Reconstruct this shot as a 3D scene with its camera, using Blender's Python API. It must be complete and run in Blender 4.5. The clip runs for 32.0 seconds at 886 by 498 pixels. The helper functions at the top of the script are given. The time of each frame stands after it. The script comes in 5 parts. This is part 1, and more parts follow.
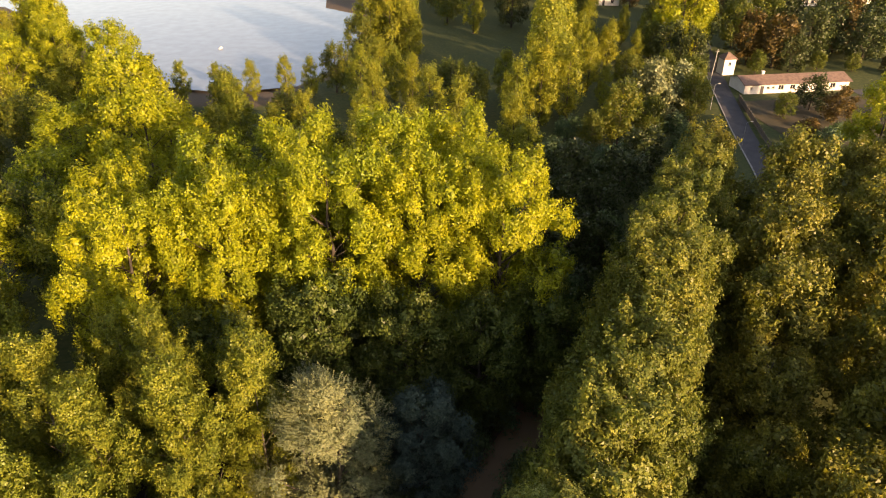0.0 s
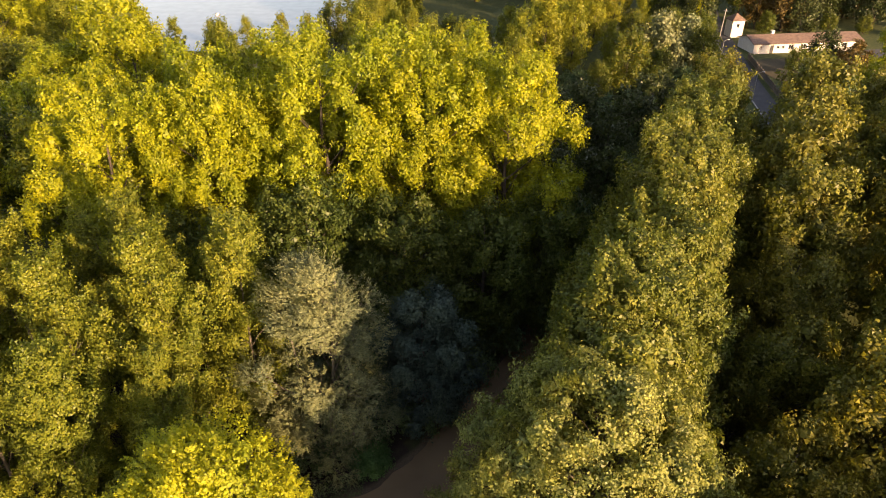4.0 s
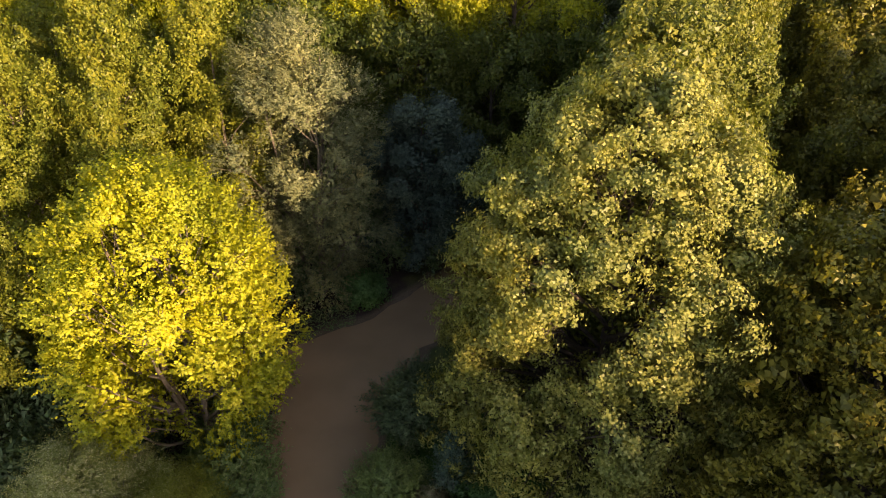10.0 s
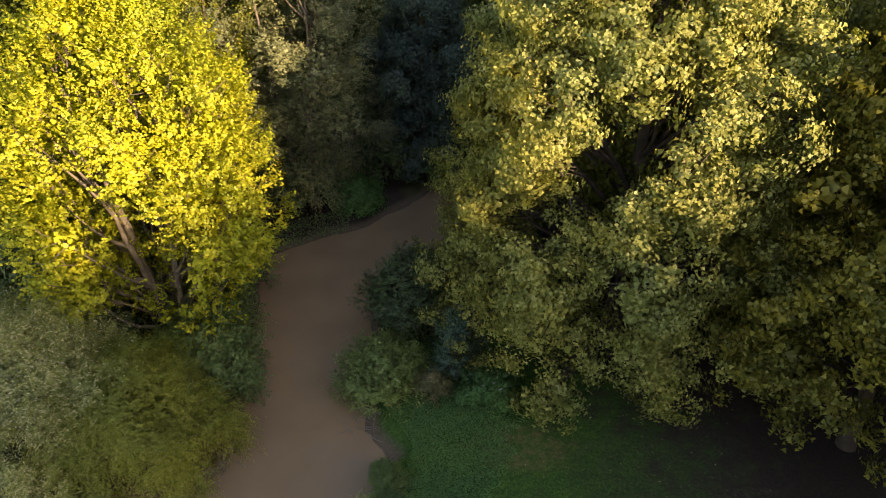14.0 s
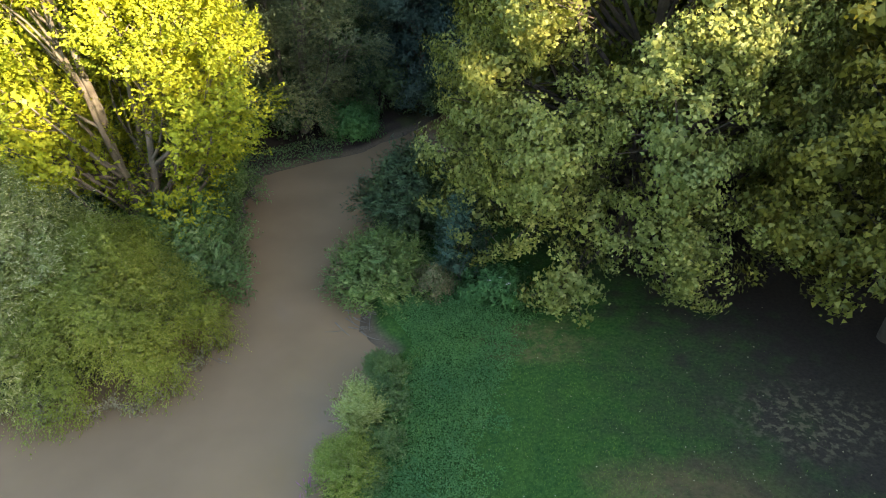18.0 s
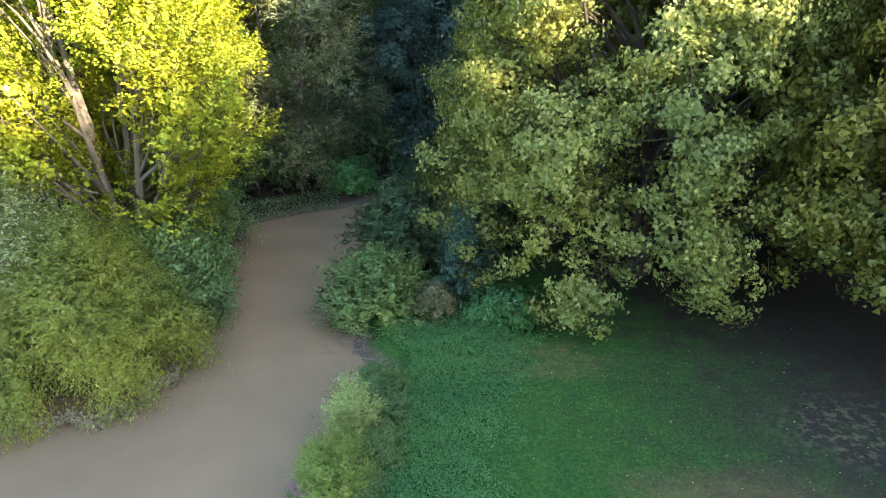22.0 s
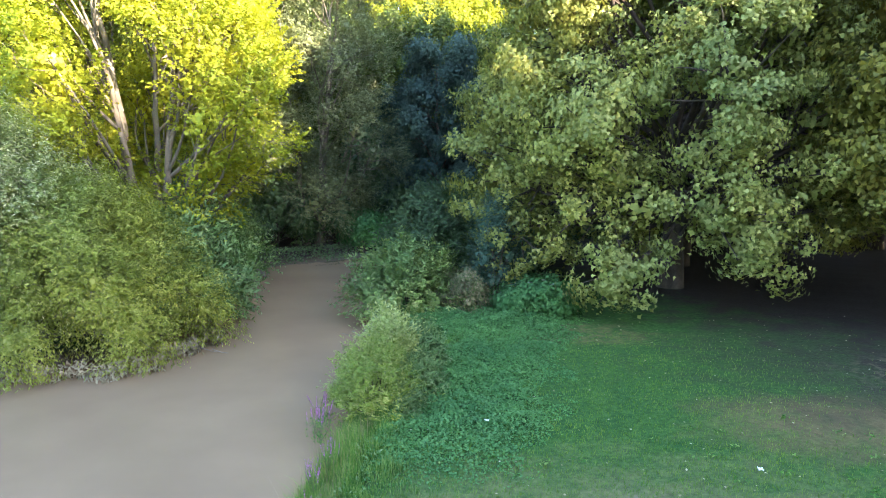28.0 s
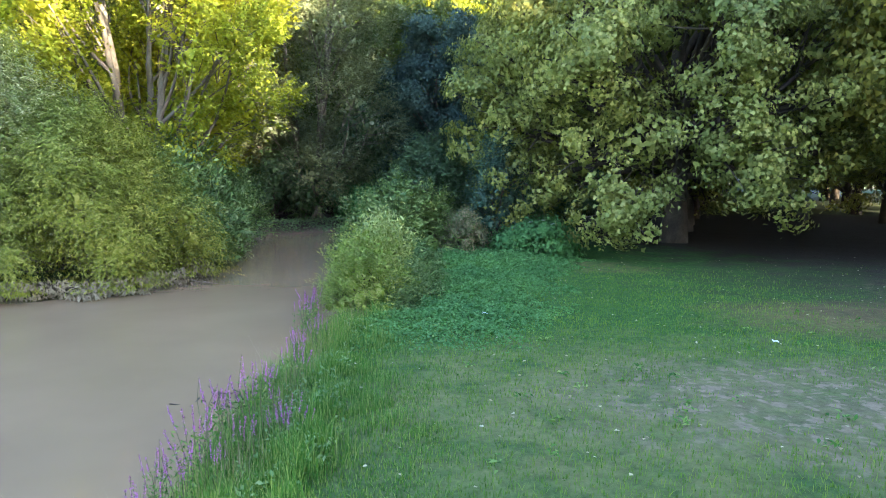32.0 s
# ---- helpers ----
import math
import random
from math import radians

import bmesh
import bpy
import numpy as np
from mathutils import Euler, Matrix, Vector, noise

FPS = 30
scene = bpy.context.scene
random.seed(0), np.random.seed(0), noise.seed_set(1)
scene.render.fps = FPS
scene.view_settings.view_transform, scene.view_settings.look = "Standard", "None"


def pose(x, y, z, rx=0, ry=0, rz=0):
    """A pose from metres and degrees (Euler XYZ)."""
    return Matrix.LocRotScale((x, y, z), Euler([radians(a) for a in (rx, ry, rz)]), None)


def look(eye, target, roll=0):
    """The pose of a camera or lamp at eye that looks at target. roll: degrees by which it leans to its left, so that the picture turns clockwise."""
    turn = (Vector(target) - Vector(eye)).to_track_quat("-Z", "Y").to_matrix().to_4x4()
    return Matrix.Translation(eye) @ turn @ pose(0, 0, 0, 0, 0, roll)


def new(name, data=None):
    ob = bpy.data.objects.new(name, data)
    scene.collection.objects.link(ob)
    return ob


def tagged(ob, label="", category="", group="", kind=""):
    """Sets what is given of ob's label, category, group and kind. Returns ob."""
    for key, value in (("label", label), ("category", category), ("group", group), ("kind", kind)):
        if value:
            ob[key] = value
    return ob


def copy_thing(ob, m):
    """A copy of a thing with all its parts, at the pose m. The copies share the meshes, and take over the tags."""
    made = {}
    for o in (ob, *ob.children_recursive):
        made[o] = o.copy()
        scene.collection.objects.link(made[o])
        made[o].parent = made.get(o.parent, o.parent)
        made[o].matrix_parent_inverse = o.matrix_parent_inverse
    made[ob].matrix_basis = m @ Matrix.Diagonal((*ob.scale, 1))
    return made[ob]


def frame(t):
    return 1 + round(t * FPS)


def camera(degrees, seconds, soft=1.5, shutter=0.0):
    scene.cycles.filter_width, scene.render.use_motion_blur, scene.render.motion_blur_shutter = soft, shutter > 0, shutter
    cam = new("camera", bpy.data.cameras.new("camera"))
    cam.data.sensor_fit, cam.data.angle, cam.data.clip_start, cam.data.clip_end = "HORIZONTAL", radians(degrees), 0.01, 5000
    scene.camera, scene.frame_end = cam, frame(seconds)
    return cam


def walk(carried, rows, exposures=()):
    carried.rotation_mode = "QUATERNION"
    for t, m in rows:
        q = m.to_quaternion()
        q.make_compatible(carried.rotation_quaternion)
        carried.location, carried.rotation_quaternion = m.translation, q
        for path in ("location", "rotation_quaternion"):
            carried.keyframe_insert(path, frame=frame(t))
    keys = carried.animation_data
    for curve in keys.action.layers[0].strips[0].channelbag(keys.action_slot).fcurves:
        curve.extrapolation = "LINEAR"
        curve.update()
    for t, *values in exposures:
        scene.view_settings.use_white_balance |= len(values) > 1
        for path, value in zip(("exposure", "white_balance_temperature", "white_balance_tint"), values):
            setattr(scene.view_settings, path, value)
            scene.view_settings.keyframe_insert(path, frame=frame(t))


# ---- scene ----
cam = camera(65.6, 32.0, 1.0)
METRES, EYE, TILT, LEAN, TURN = 56.0, 58.6, -30.5, 0.0, 0.0
ROWS = [
    (0.0, 0.0, 0.0, 0.0, 0.0, 0.0, -0.0),
    (0.5, -0.0001, 0.0103, -0.0209, 0.01, 0.08, -0.01),
    (1.0, -0.0005, 0.0204, -0.0418, 0.01, 0.17, -0.01),
    (1.5, -0.0003, 0.0305, -0.0631, 0.02, 0.27, -0.01),
    (2.0, -0.0004, 0.0404, -0.0841, 0.03, 0.34, 0.01),
    (2.5, -0.0002, 0.0506, -0.1054, 0.04, 0.41, 0.02),
    (4.5, 0.0001, 0.0916, -0.1897, 0.12, -0.69, 0.0),
    (5.0, -0.0012, 0.1016, -0.2105, 0.08, -2.36, -0.02),
    (5.5, -0.0014, 0.1122, -0.2305, 0.08, -2.51, -0.01),
    (6.0, -0.0012, 0.1221, -0.2508, 0.09, -2.47, 0.0),
    (6.5, -0.0007, 0.1322, -0.2713, 0.13, -2.4, -0.02),
    (7.0, -0.0006, 0.1421, -0.2916, 0.14, -2.35, -0.03),
    (7.5, -0.0003, 0.1528, -0.3122, 0.18, -2.27, -0.03),
    (8.0, 0.0016, 0.1634, -0.3329, 0.33, -2.18, -0.01),
    (8.5, 0.0021, 0.1738, -0.3535, 0.34, -2.14, -0.01),
    (9.0, 0.0019, 0.1843, -0.374, 0.34, -2.05, -0.06),
    (9.5, 0.0028, 0.1945, -0.3935, 0.44, -2.04, -0.04),
    (10.0, 0.0036, 0.2053, -0.4138, 0.53, -1.93, -0.06),
    (10.5, 0.0034, 0.2149, -0.4311, 0.55, -2.02, -0.03),
    (11.0, 0.0039, 0.2242, -0.4485, 0.61, -2.0, -0.07),
    (11.5, 0.0036, 0.2338, -0.4658, 0.62, -1.96, -0.04),
    (12.0, 0.003, 0.2429, -0.4826, 0.61, -1.92, -0.07),
    (12.5, 0.0024, 0.2515, -0.499, 0.54, -1.86, -0.04),
    (13.0, 0.0013, 0.2591, -0.5151, 0.43, -1.81, -0.01),
    (13.5, 0.0013, 0.2671, -0.5306, 0.45, -1.72, 0.01),
    (14.0, 0.0004, 0.2745, -0.5435, 0.43, -1.86, 0.0),
    (14.5, -0.001, 0.2822, -0.557, 0.38, -1.91, 0.05),
    (16.5, -0.004, 0.3061, -0.6109, 0.06, -1.34, 0.07),
    (17.0, -0.0048, 0.3122, -0.6228, -0.02, -1.28, 0.07),
    (17.5, -0.0059, 0.3182, -0.6348, -0.07, -1.13, 0.06),
    (18.0, -0.0066, 0.3242, -0.6464, -0.08, -0.95, 0.04),
    (18.5, -0.0058, 0.3295, -0.6555, 0.0, -1.04, 0.03),
    (19.0, -0.0072, 0.3347, -0.6651, -0.12, -1.06, 0.01),
    (19.5, -0.0077, 0.3401, -0.675, -0.16, -1.0, 0.02),
    (20.0, -0.0103, 0.3447, -0.6861, -0.43, -0.82, 0.06),
    (20.5, -0.0126, 0.35, -0.6973, -0.66, -0.59, 0.07),
    (21.0, -0.0129, 0.3554, -0.7075, -0.66, -0.29, 0.04),
    (21.5, -0.0132, 0.3609, -0.7162, -0.7, 3.81, 0.04),
    (22.0, -0.013, 0.3666, -0.7255, -0.66, 9.34, 0.03),
    (22.5, -0.015, 0.3723, -0.7349, -0.85, 14.6, 0.08),
    (23.0, -0.0162, 0.378, -0.7448, -0.95, 19.41, 0.11),
    (23.5, -0.0188, 0.3816, -0.7542, -1.06, 20.32, 0.23),
    (24.0, -0.0235, 0.3833, -0.7653, -0.93, 20.42, 0.26),
    (24.5, -0.0287, 0.3837, -0.7762, -0.83, 20.47, 0.28),
    (25.0, -0.0318, 0.3856, -0.7869, -0.72, 20.6, 0.27),
    (25.5, -0.0334, 0.3887, -0.7968, -0.66, 20.77, 0.27),
    (26.0, -0.0353, 0.3924, -0.8061, -0.73, 20.91, 0.3),
    (26.5, -0.0338, 0.3967, -0.814, -0.47, 20.87, 0.13),
    (28.5, -0.0334, 0.4197, -0.8459, -0.5, 23.41, -0.01),
    (29.0, -0.0322, 0.4245, -0.8518, -0.51, 24.28, -0.02),
    (29.5, -0.0311, 0.4293, -0.8575, -0.49, 24.35, -0.05),
    (30.0, -0.0305, 0.4336, -0.8634, -0.48, 24.29, -0.09),
    (30.5, -0.0305, 0.4373, -0.8691, -0.5, 24.25, -0.1),
    (31.0, -0.0303, 0.4406, -0.8745, -0.49, 24.18, -0.1),
    (31.5, -0.0303, 0.4442, -0.8794, -0.45, 24.12, -0.09),
    (32.0, -0.031, 0.4481, -0.8841, -0.44, 24.09, -0.1),
]
# exposure and white balance, as the clip's camera adapts on its way down
EXPO = [(0.0, 1.34, 9000, 29), (5.0, 1.34, 8700, 29), (11.0, 1.40, 8300, 28), (14.0, 1.68, 8000, 25), (16.9, 2.34, 7000, 9), (18.5, 2.67, 6550, 9), (21.0, 2.87, 6250, 9), (24.0, 3.48, 5800, 14), (30.0, 3.52, 5850, 13), (32.0, 3.38, 5750, 13)]
walk(cam, [(t, pose(0, 0, EYE, TILT, LEAN, TURN) @ pose(METRES * x, METRES * y, METRES * z, 90 + pitch, roll, yaw)) for t, x, y, z, yaw, pitch, roll in ROWS], EXPO)

# ---- light ----
SUN_AZ, SUN_EL = 139.5, 14.2          # compass degrees from +y towards +x, and height
world = bpy.data.worlds.new("world")
scene.world = world
world.use_nodes = True
wn = world.node_tree.nodes
sky = wn.new("ShaderNodeTexSky")
sky.sky_type, sky.sun_disc = "NISHITA", False
sky.sun_elevation, sky.sun_rotation = radians(SUN_EL), radians(SUN_AZ)
wn["Background"].inputs["Strength"].default_value = 0.15
world.node_tree.links.new(sky.outputs["Color"], wn["Background"].inputs["Color"])
sun = new("sun", bpy.data.lights.new("sun", "SUN"))
sun.data.energy, sun.data.angle, sun.data.color = 4.4, radians(0.6), (1.0, 0.80, 0.54)
sa, se = radians(SUN_AZ), radians(SUN_EL)
SUNWARD = Vector((math.sin(sa) * math.cos(se), math.cos(sa) * math.cos(se), math.sin(se)))
sun.matrix_world = look(SUNWARD * 200, (0, 0, 0))


# ---- materials ----
def nodes_of(name):
    m = bpy.data.materials.new(name)
    m.use_nodes = True
    return m, m.node_tree.nodes, m.node_tree.links, m.node_tree.nodes["Principled BSDF"]


def noise_node(n, l, scale, detail=3.0, coord="Object", rough=0.5):
    tc = n.new("ShaderNodeTexCoord")
    t = n.new("ShaderNodeTexNoise")
    t.inputs["Scale"].default_value, t.inputs["Detail"].default_value, t.inputs["Roughness"].default_value = scale, detail, rough
    l.new(tc.outputs[coord], t.inputs["Vector"])
    return t.outputs["Fac"]


def ramp(n, l, fac, stops):
    r = n.new("ShaderNodeValToRGB")
    r.color_ramp.elements[0].position, r.color_ramp.elements[0].color = stops[0][0], (*stops[0][1], 1)
    r.color_ramp.elements[1].position, r.color_ramp.elements[1].color = stops[-1][0], (*stops[-1][1], 1)
    for p, c in stops[1:-1]:
        r.color_ramp.elements.new(p).color = (*c, 1)
    l.new(fac, r.inputs["Fac"])
    return r.outputs["Color"]


def mixed(n, l, fac, a, b, kind="MIX"):
    m = n.new("ShaderNodeMix")
    m.data_type, m.blend_type = "RGBA", kind
    for sock, v in ((m.inputs[0], fac), (m.inputs[6], a), (m.inputs[7], b)):
        if isinstance(v, (int, float)):
            sock.default_value = v
        elif isinstance(v, tuple):
            sock.default_value = (*v, 1)
        else:
            l.new(v, sock)
    return m.outputs[2]


def bumped(n, l, bsdf, height, strength, distance=0.02):
    b = n.new("ShaderNodeBump")
    b.inputs["Strength"].default_value, b.inputs["Distance"].default_value = strength, distance
    l.new(height, b.inputs["Height"])
    l.new(b.outputs["Normal"], bsdf.inputs["Normal"])


def leaf_material(name, dark, mid, light, through_light=0.3, rough=0.45, patch=0.25):
    """Leaves: each its own shade, whole sprays shifting slowly in tone, and light passing through."""
    m, n, l, b = nodes_of(name)
    geo = n.new("ShaderNodeNewGeometry")
    col = ramp(n, l, geo.outputs["Random Per Island"], [(0.0, dark), (0.55, mid), (1.0, light)])
    col = mixed(n, l, 0.15, col, mid)
    tone = ramp(n, l, noise_node(n, l, patch, 2), [(0.3, (0.72, 0.80, 0.85)), (0.7, (1.25, 1.15, 0.95))])
    col = mixed(n, l, 1.0, col, tone, "MULTIPLY")
    info = n.new("ShaderNodeObjectInfo")
    tint = ramp(n, l, info.outputs["Random"], [(0.0, (0.88, 0.94, 0.95)), (1.0, (1.12, 1.06, 0.95))])
    col = mixed(n, l, 1.0, col, tint, "MULTIPLY")
    l.new(col, b.inputs["Base Color"])
    b.inputs["Roughness"].default_value = rough
    b.inputs["Specular IOR Level"].default_value = 0.3
    tr = n.new("ShaderNodeBsdfTranslucent")
    warm = mixed(n, l, 1.0, col, (1.25, 1.3, 0.6), "MULTIPLY")
    l.new(warm, tr.inputs["Color"])
    mix = n.new("ShaderNodeMixShader")
    mix.inputs[0].default_value = through_light
    l.new(b.outputs["BSDF"], mix.inputs[1])
    l.new(tr.outputs["BSDF"], mix.inputs[2])
    l.new(mix.outputs["Shader"], n["Material Output"].inputs["Surface"])
    return m


def surface(name, stops, scale=2.0, rough=0.8, bump=0.4, fine=25.0, metal=0.0, coord="Object"):
    """A plain material with coarse and fine variation and a fine relief."""
    m, n, l, b = nodes_of(name)
    coarse = noise_node(n, l, scale, 5, coord)
    grain = noise_node(n, l, fine, 4, coord)
    col = ramp(n, l, coarse, stops)
    col = mixed(n, l, 0.5, col, ramp(n, l, grain, [(0.3, (0.55, 0.55, 0.55)), (0.7, (1.3, 1.3, 1.3))]), "MULTIPLY")
    l.new(col, b.inputs["Base Color"])
    b.inputs["Roughness"].default_value, b.inputs["Metallic"].default_value = rough, metal
    bumped(n, l, b, grain, bump)
    return m


L_MOUND = leaf_material("leaf_golden_green", (0.17, 0.215, 0.018), (0.255, 0.30, 0.024), (0.36, 0.385, 0.034))
L_ROW = leaf_material("leaf_plane", (0.10, 0.13, 0.028), (0.165, 0.19, 0.04), (0.26, 0.265, 0.065))
L_HERO = leaf_material("leaf_plane_pale", (0.14, 0.178, 0.048), (0.25, 0.285, 0.09), (0.39, 0.415, 0.16))
L_WOOD = leaf_material("leaf_wood_shade", (0.10, 0.115, 0.026), (0.17, 0.175, 0.038), (0.26, 0.255, 0.06))
L_DEEP = leaf_material("leaf_deep_green", (0.05, 0.08, 0.018), (0.085, 0.12, 0.026), (0.14, 0.17, 0.045))
L_YELLOW = leaf_material("leaf_yellow_poplar", (0.30, 0.355, 0.032), (0.415, 0.45, 0.042), (0.52, 0.52, 0.058), 0.35)
L_POPLAR = leaf_material("leaf_poplar", (0.105, 0.145, 0.022), (0.185, 0.22, 0.033), (0.28, 0.295, 0.05))
L_FARPOPLAR = leaf_material("leaf_far_poplar", (0.13, 0.165, 0.022), (0.21, 0.235, 0.03), (0.31, 0.315, 0.045))
L_SILVER = leaf_material("leaf_silver_willow", (0.13, 0.165, 0.085), (0.195, 0.23, 0.125), (0.28, 0.31, 0.18), 0.15)
L_WILLOW = leaf_material("leaf_willow", (0.18, 0.22, 0.034), (0.30, 0.335, 0.058), (0.46, 0.47, 0.16))
L_DARK = leaf_material("leaf_dark_bluish", (0.035, 0.066, 0.056), (0.06, 0.104, 0.09), (0.095, 0.145, 0.125), 0.1, 0.7)
L_BUSH = leaf_material("leaf_bush", (0.05, 0.095, 0.045), (0.095, 0.16, 0.075), (0.16, 0.225, 0.12), 0.2)
L_NETTLE = leaf_material("leaf_nettle", (0.065, 0.17, 0.06), (0.095, 0.23, 0.08), (0.14, 0.29, 0.12), 0.25, 0.7)
L_FAR = leaf_material("leaf_far_green", (0.05, 0.08, 0.015), (0.10, 0.13, 0.022), (0.18, 0.18, 0.03))
# next two darkened: the shadow behind the house is put into the leaf colour
L_GLOOM = leaf_material("leaf_far_shaded", (0.028, 0.045, 0.016), (0.045, 0.068, 0.022), (0.08, 0.10, 0.036), 0.15)
L_RUST = leaf_material("leaf_rust", (0.065, 0.05, 0.018), (0.105, 0.075, 0.025), (0.155, 0.105, 0.038))
L_GRASS = leaf_material("grass_blade", (0.065, 0.15, 0.022), (0.115, 0.21, 0.033), (0.22, 0.28, 0.065), 0.25, 0.85)
L_SILVERGREEN = leaf_material("leaf_silver_green", (0.19, 0.24, 0.07), (0.31, 0.36, 0.14), (0.74, 0.75, 0.60))
L_SCRUB = leaf_material("leaf_scrub", (0.10, 0.19, 0.06), (0.18, 0.28, 0.10), (0.30, 0.38, 0.19), 0.25)
L_BLUEGREEN = leaf_material("leaf_blue_green", (0.03, 0.08, 0.06), (0.055, 0.12, 0.095), (0.10, 0.17, 0.15), 0.15)
L_DUSTY = leaf_material("leaf_dusty", (0.08, 0.13, 0.05), (0.16, 0.18, 0.10), (0.30, 0.24, 0.20), 0.2)
L_SPROUT = leaf_material("leaf_sprout", (0.25, 0.31, 0.085), (0.40, 0.45, 0.16), (0.56, 0.58, 0.30), 0.3)
L_LOWSPROUT = leaf_material("leaf_bank_shrub", (0.17, 0.26, 0.04), (0.28, 0.36, 0.08), (0.45, 0.48, 0.20), 0.3)
L_BANK = leaf_material("bank_grass_blade", (0.02, 0.09, 0.015), (0.10, 0.22, 0.04), (0.32, 0.38, 0.14), 0.3, 0.8)
DRYLEAF = leaf_material("dry_leaf", (0.20, 0.16, 0.09), (0.36, 0.30, 0.20), (0.55, 0.50, 0.40), 0.1)
MUDLEAF = leaf_material("muddy_leaf", (0.17, 0.14, 0.10), (0.27, 0.23, 0.17), (0.38, 0.34, 0.27), 0.1)
L_SEED = leaf_material("seeding_grass_stem", (0.16, 0.20, 0.07), (0.27, 0.24, 0.15), (0.36, 0.27, 0.29), 0.25)
PURPLE = leaf_material("loosestrife_petal", (0.34, 0.07, 0.40), (0.52, 0.14, 0.58), (0.64, 0.26, 0.68), 0.3)
WHITE = surface("white_matter", [(0.3, (0.72, 0.72, 0.70)), (0.7, (0.82, 0.82, 0.80))], 5.0, 0.7, 0.1)
STEM = surface("stem", [(0.3, (0.10, 0.09, 0.04)), (0.7, (0.16, 0.15, 0.07))], 4.0, 0.8, 0.1)
DRIFT = surface("driftwood_grey", [(0.3, (0.13, 0.11, 0.09)), (0.7, (0.26, 0.23, 0.20))], 3.0, 0.9, 0.5)
BARK_PALE = surface("bark_pale", [(0.3, (0.10, 0.082, 0.062)), (0.6, (0.18, 0.152, 0.118)), (0.8, (0.26, 0.225, 0.18))], 1.5, 0.9, 0.6, 18)
BARK_DARK = surface("bark_dark", [(0.3, (0.035, 0.028, 0.022)), (0.7, (0.10, 0.078, 0.06))], 1.5, 0.95, 0.8, 14)


# ---- helpers of this place ----
def mesh_of(name, verts, faces, material, smooth=False, shade=None):
    """A mesh from numpy verts (n, 3) and faces (m, k), all with k corners."""
    verts, faces = np.asarray(verts, dtype=np.float32), np.asarray(faces, dtype=np.int32)
    me = bpy.data.meshes.new(name)
    me.vertices.add(len(verts))
    me.vertices.foreach_set("co", verts.ravel())
    k = faces.shape[1]
    me.loops.add(faces.size)
    me.loops.foreach_set("vertex_index", faces.ravel())
    me.polygons.add(len(faces))
    me.polygons.foreach_set("loop_start", np.arange(0, faces.size, k, dtype=np.int32))
    me.update(calc_edges=True)
    if smooth or shade is not None:
        me.shade_smooth()
    if shade is not None:
        me.normals_split_custom_set_from_vertices(shade.tolist())
    if material:
        me.materials.append(material)
    return me


def part(name, data, material, parent, label=""):
    """Links a mesh or a bmesh as one object under a thing or a part."""
    if isinstance(data, bmesh.types.BMesh):
        me = bpy.data.meshes.new(name)
        data.to_mesh(me)
        data.free()
        me.materials.append(material)
        data = me
    ob = new(name, data)
    ob.parent = parent
    return tagged(ob, label)


def unit(v):
    return v / np.maximum(np.linalg.norm(v, axis=-1, keepdims=True), 1e-9)


def leaf_mesh(points, normals, size, rng, slim=0.8, droop=0.35, spread=0.6, axis=None, corners=4):
    """Folded four-cornered leaves (or plain three-cornered ones) at points, facing about along normals."""
    count = len(points)
    nrm = unit(normals + rng.normal(0, spread, (count, 3)))
    side = unit(np.cross(nrm, rng.normal(0, 1, (count, 3))))
    along = np.cross(nrm, side) if axis is None else axis + rng.normal(0, 0.3, (count, 3))
    along[:, 2] -= droop
    along = unit(along)
    side = unit(np.cross(along, nrm))
    nrm = np.cross(side, along)
    s = (size * rng.uniform(0.65, 1.25, count))[:, None]
    verts = np.empty((count, corners, 3), dtype=np.float32)
    if corners == 3:
        verts[:, 0] = points - along * s * 0.45 - side * s * 0.5 * slim
        verts[:, 1] = points - along * s * 0.35 + side * s * 0.55 * slim
        verts[:, 2] = points + along * s * 0.55
        return verts.reshape(-1, 3), np.arange(count * 3, dtype=np.int32).reshape(-1, 3)
    if corners == 6:
        # three-lobed leaf
        for q, (a, c, up) in enumerate(((-0.45, 0.0, 0.0), (-0.15, 0.5, 0.1), (0.08, 0.19, 0.02), (0.55, 0.0, -0.08), (0.08, -0.19, 0.02), (-0.15, -0.5, 0.1))):
            verts[:, q] = points + along * s * a + side * s * c * slim + nrm * s * up
        return verts.reshape(-1, 3), np.arange(count * 6, dtype=np.int32).reshape(-1, 6)
    verts[:, 0] = points - along * s * 0.5
    verts[:, 1] = points + side * s * 0.5 * slim + nrm * s * 0.14
    verts[:, 2] = points + along * s * 0.5
    verts[:, 3] = points - side * s * 0.5 * slim + nrm * s * 0.14
    return verts.reshape(-1, 3), np.arange(count * 4, dtype=np.int32).reshape(-1, 4)


def tube(path, radii, sides=6):
    """A tapered tube along a list of points: verts and quads."""
    path = np.asarray(path, dtype=float)
    tang = unit(np.gradient(path, axis=0))
    ref = np.array([0.31, 0.95, 0.05])
    a = unit(np.cross(tang, ref))
    b = np.cross(tang, a)
    ang = np.linspace(0, 2 * np.pi, sides, endpoint=False)
    ring = a[:, None] * np.cos(ang)[None, :, None] + b[:, None] * np.sin(ang)[None, :, None]
    verts = path[:, None] + ring * np.asarray(radii)[:, None, None]
    n = len(path)
    faces = [(i * sides + j, i * sides + (j + 1) % sides, (i + 1) * sides + (j + 1) % sides, (i + 1) * sides + j) for i in range(n - 1) for j in range(sides)]
    return verts.reshape(-1, 3), np.array(faces, dtype=np.int32)


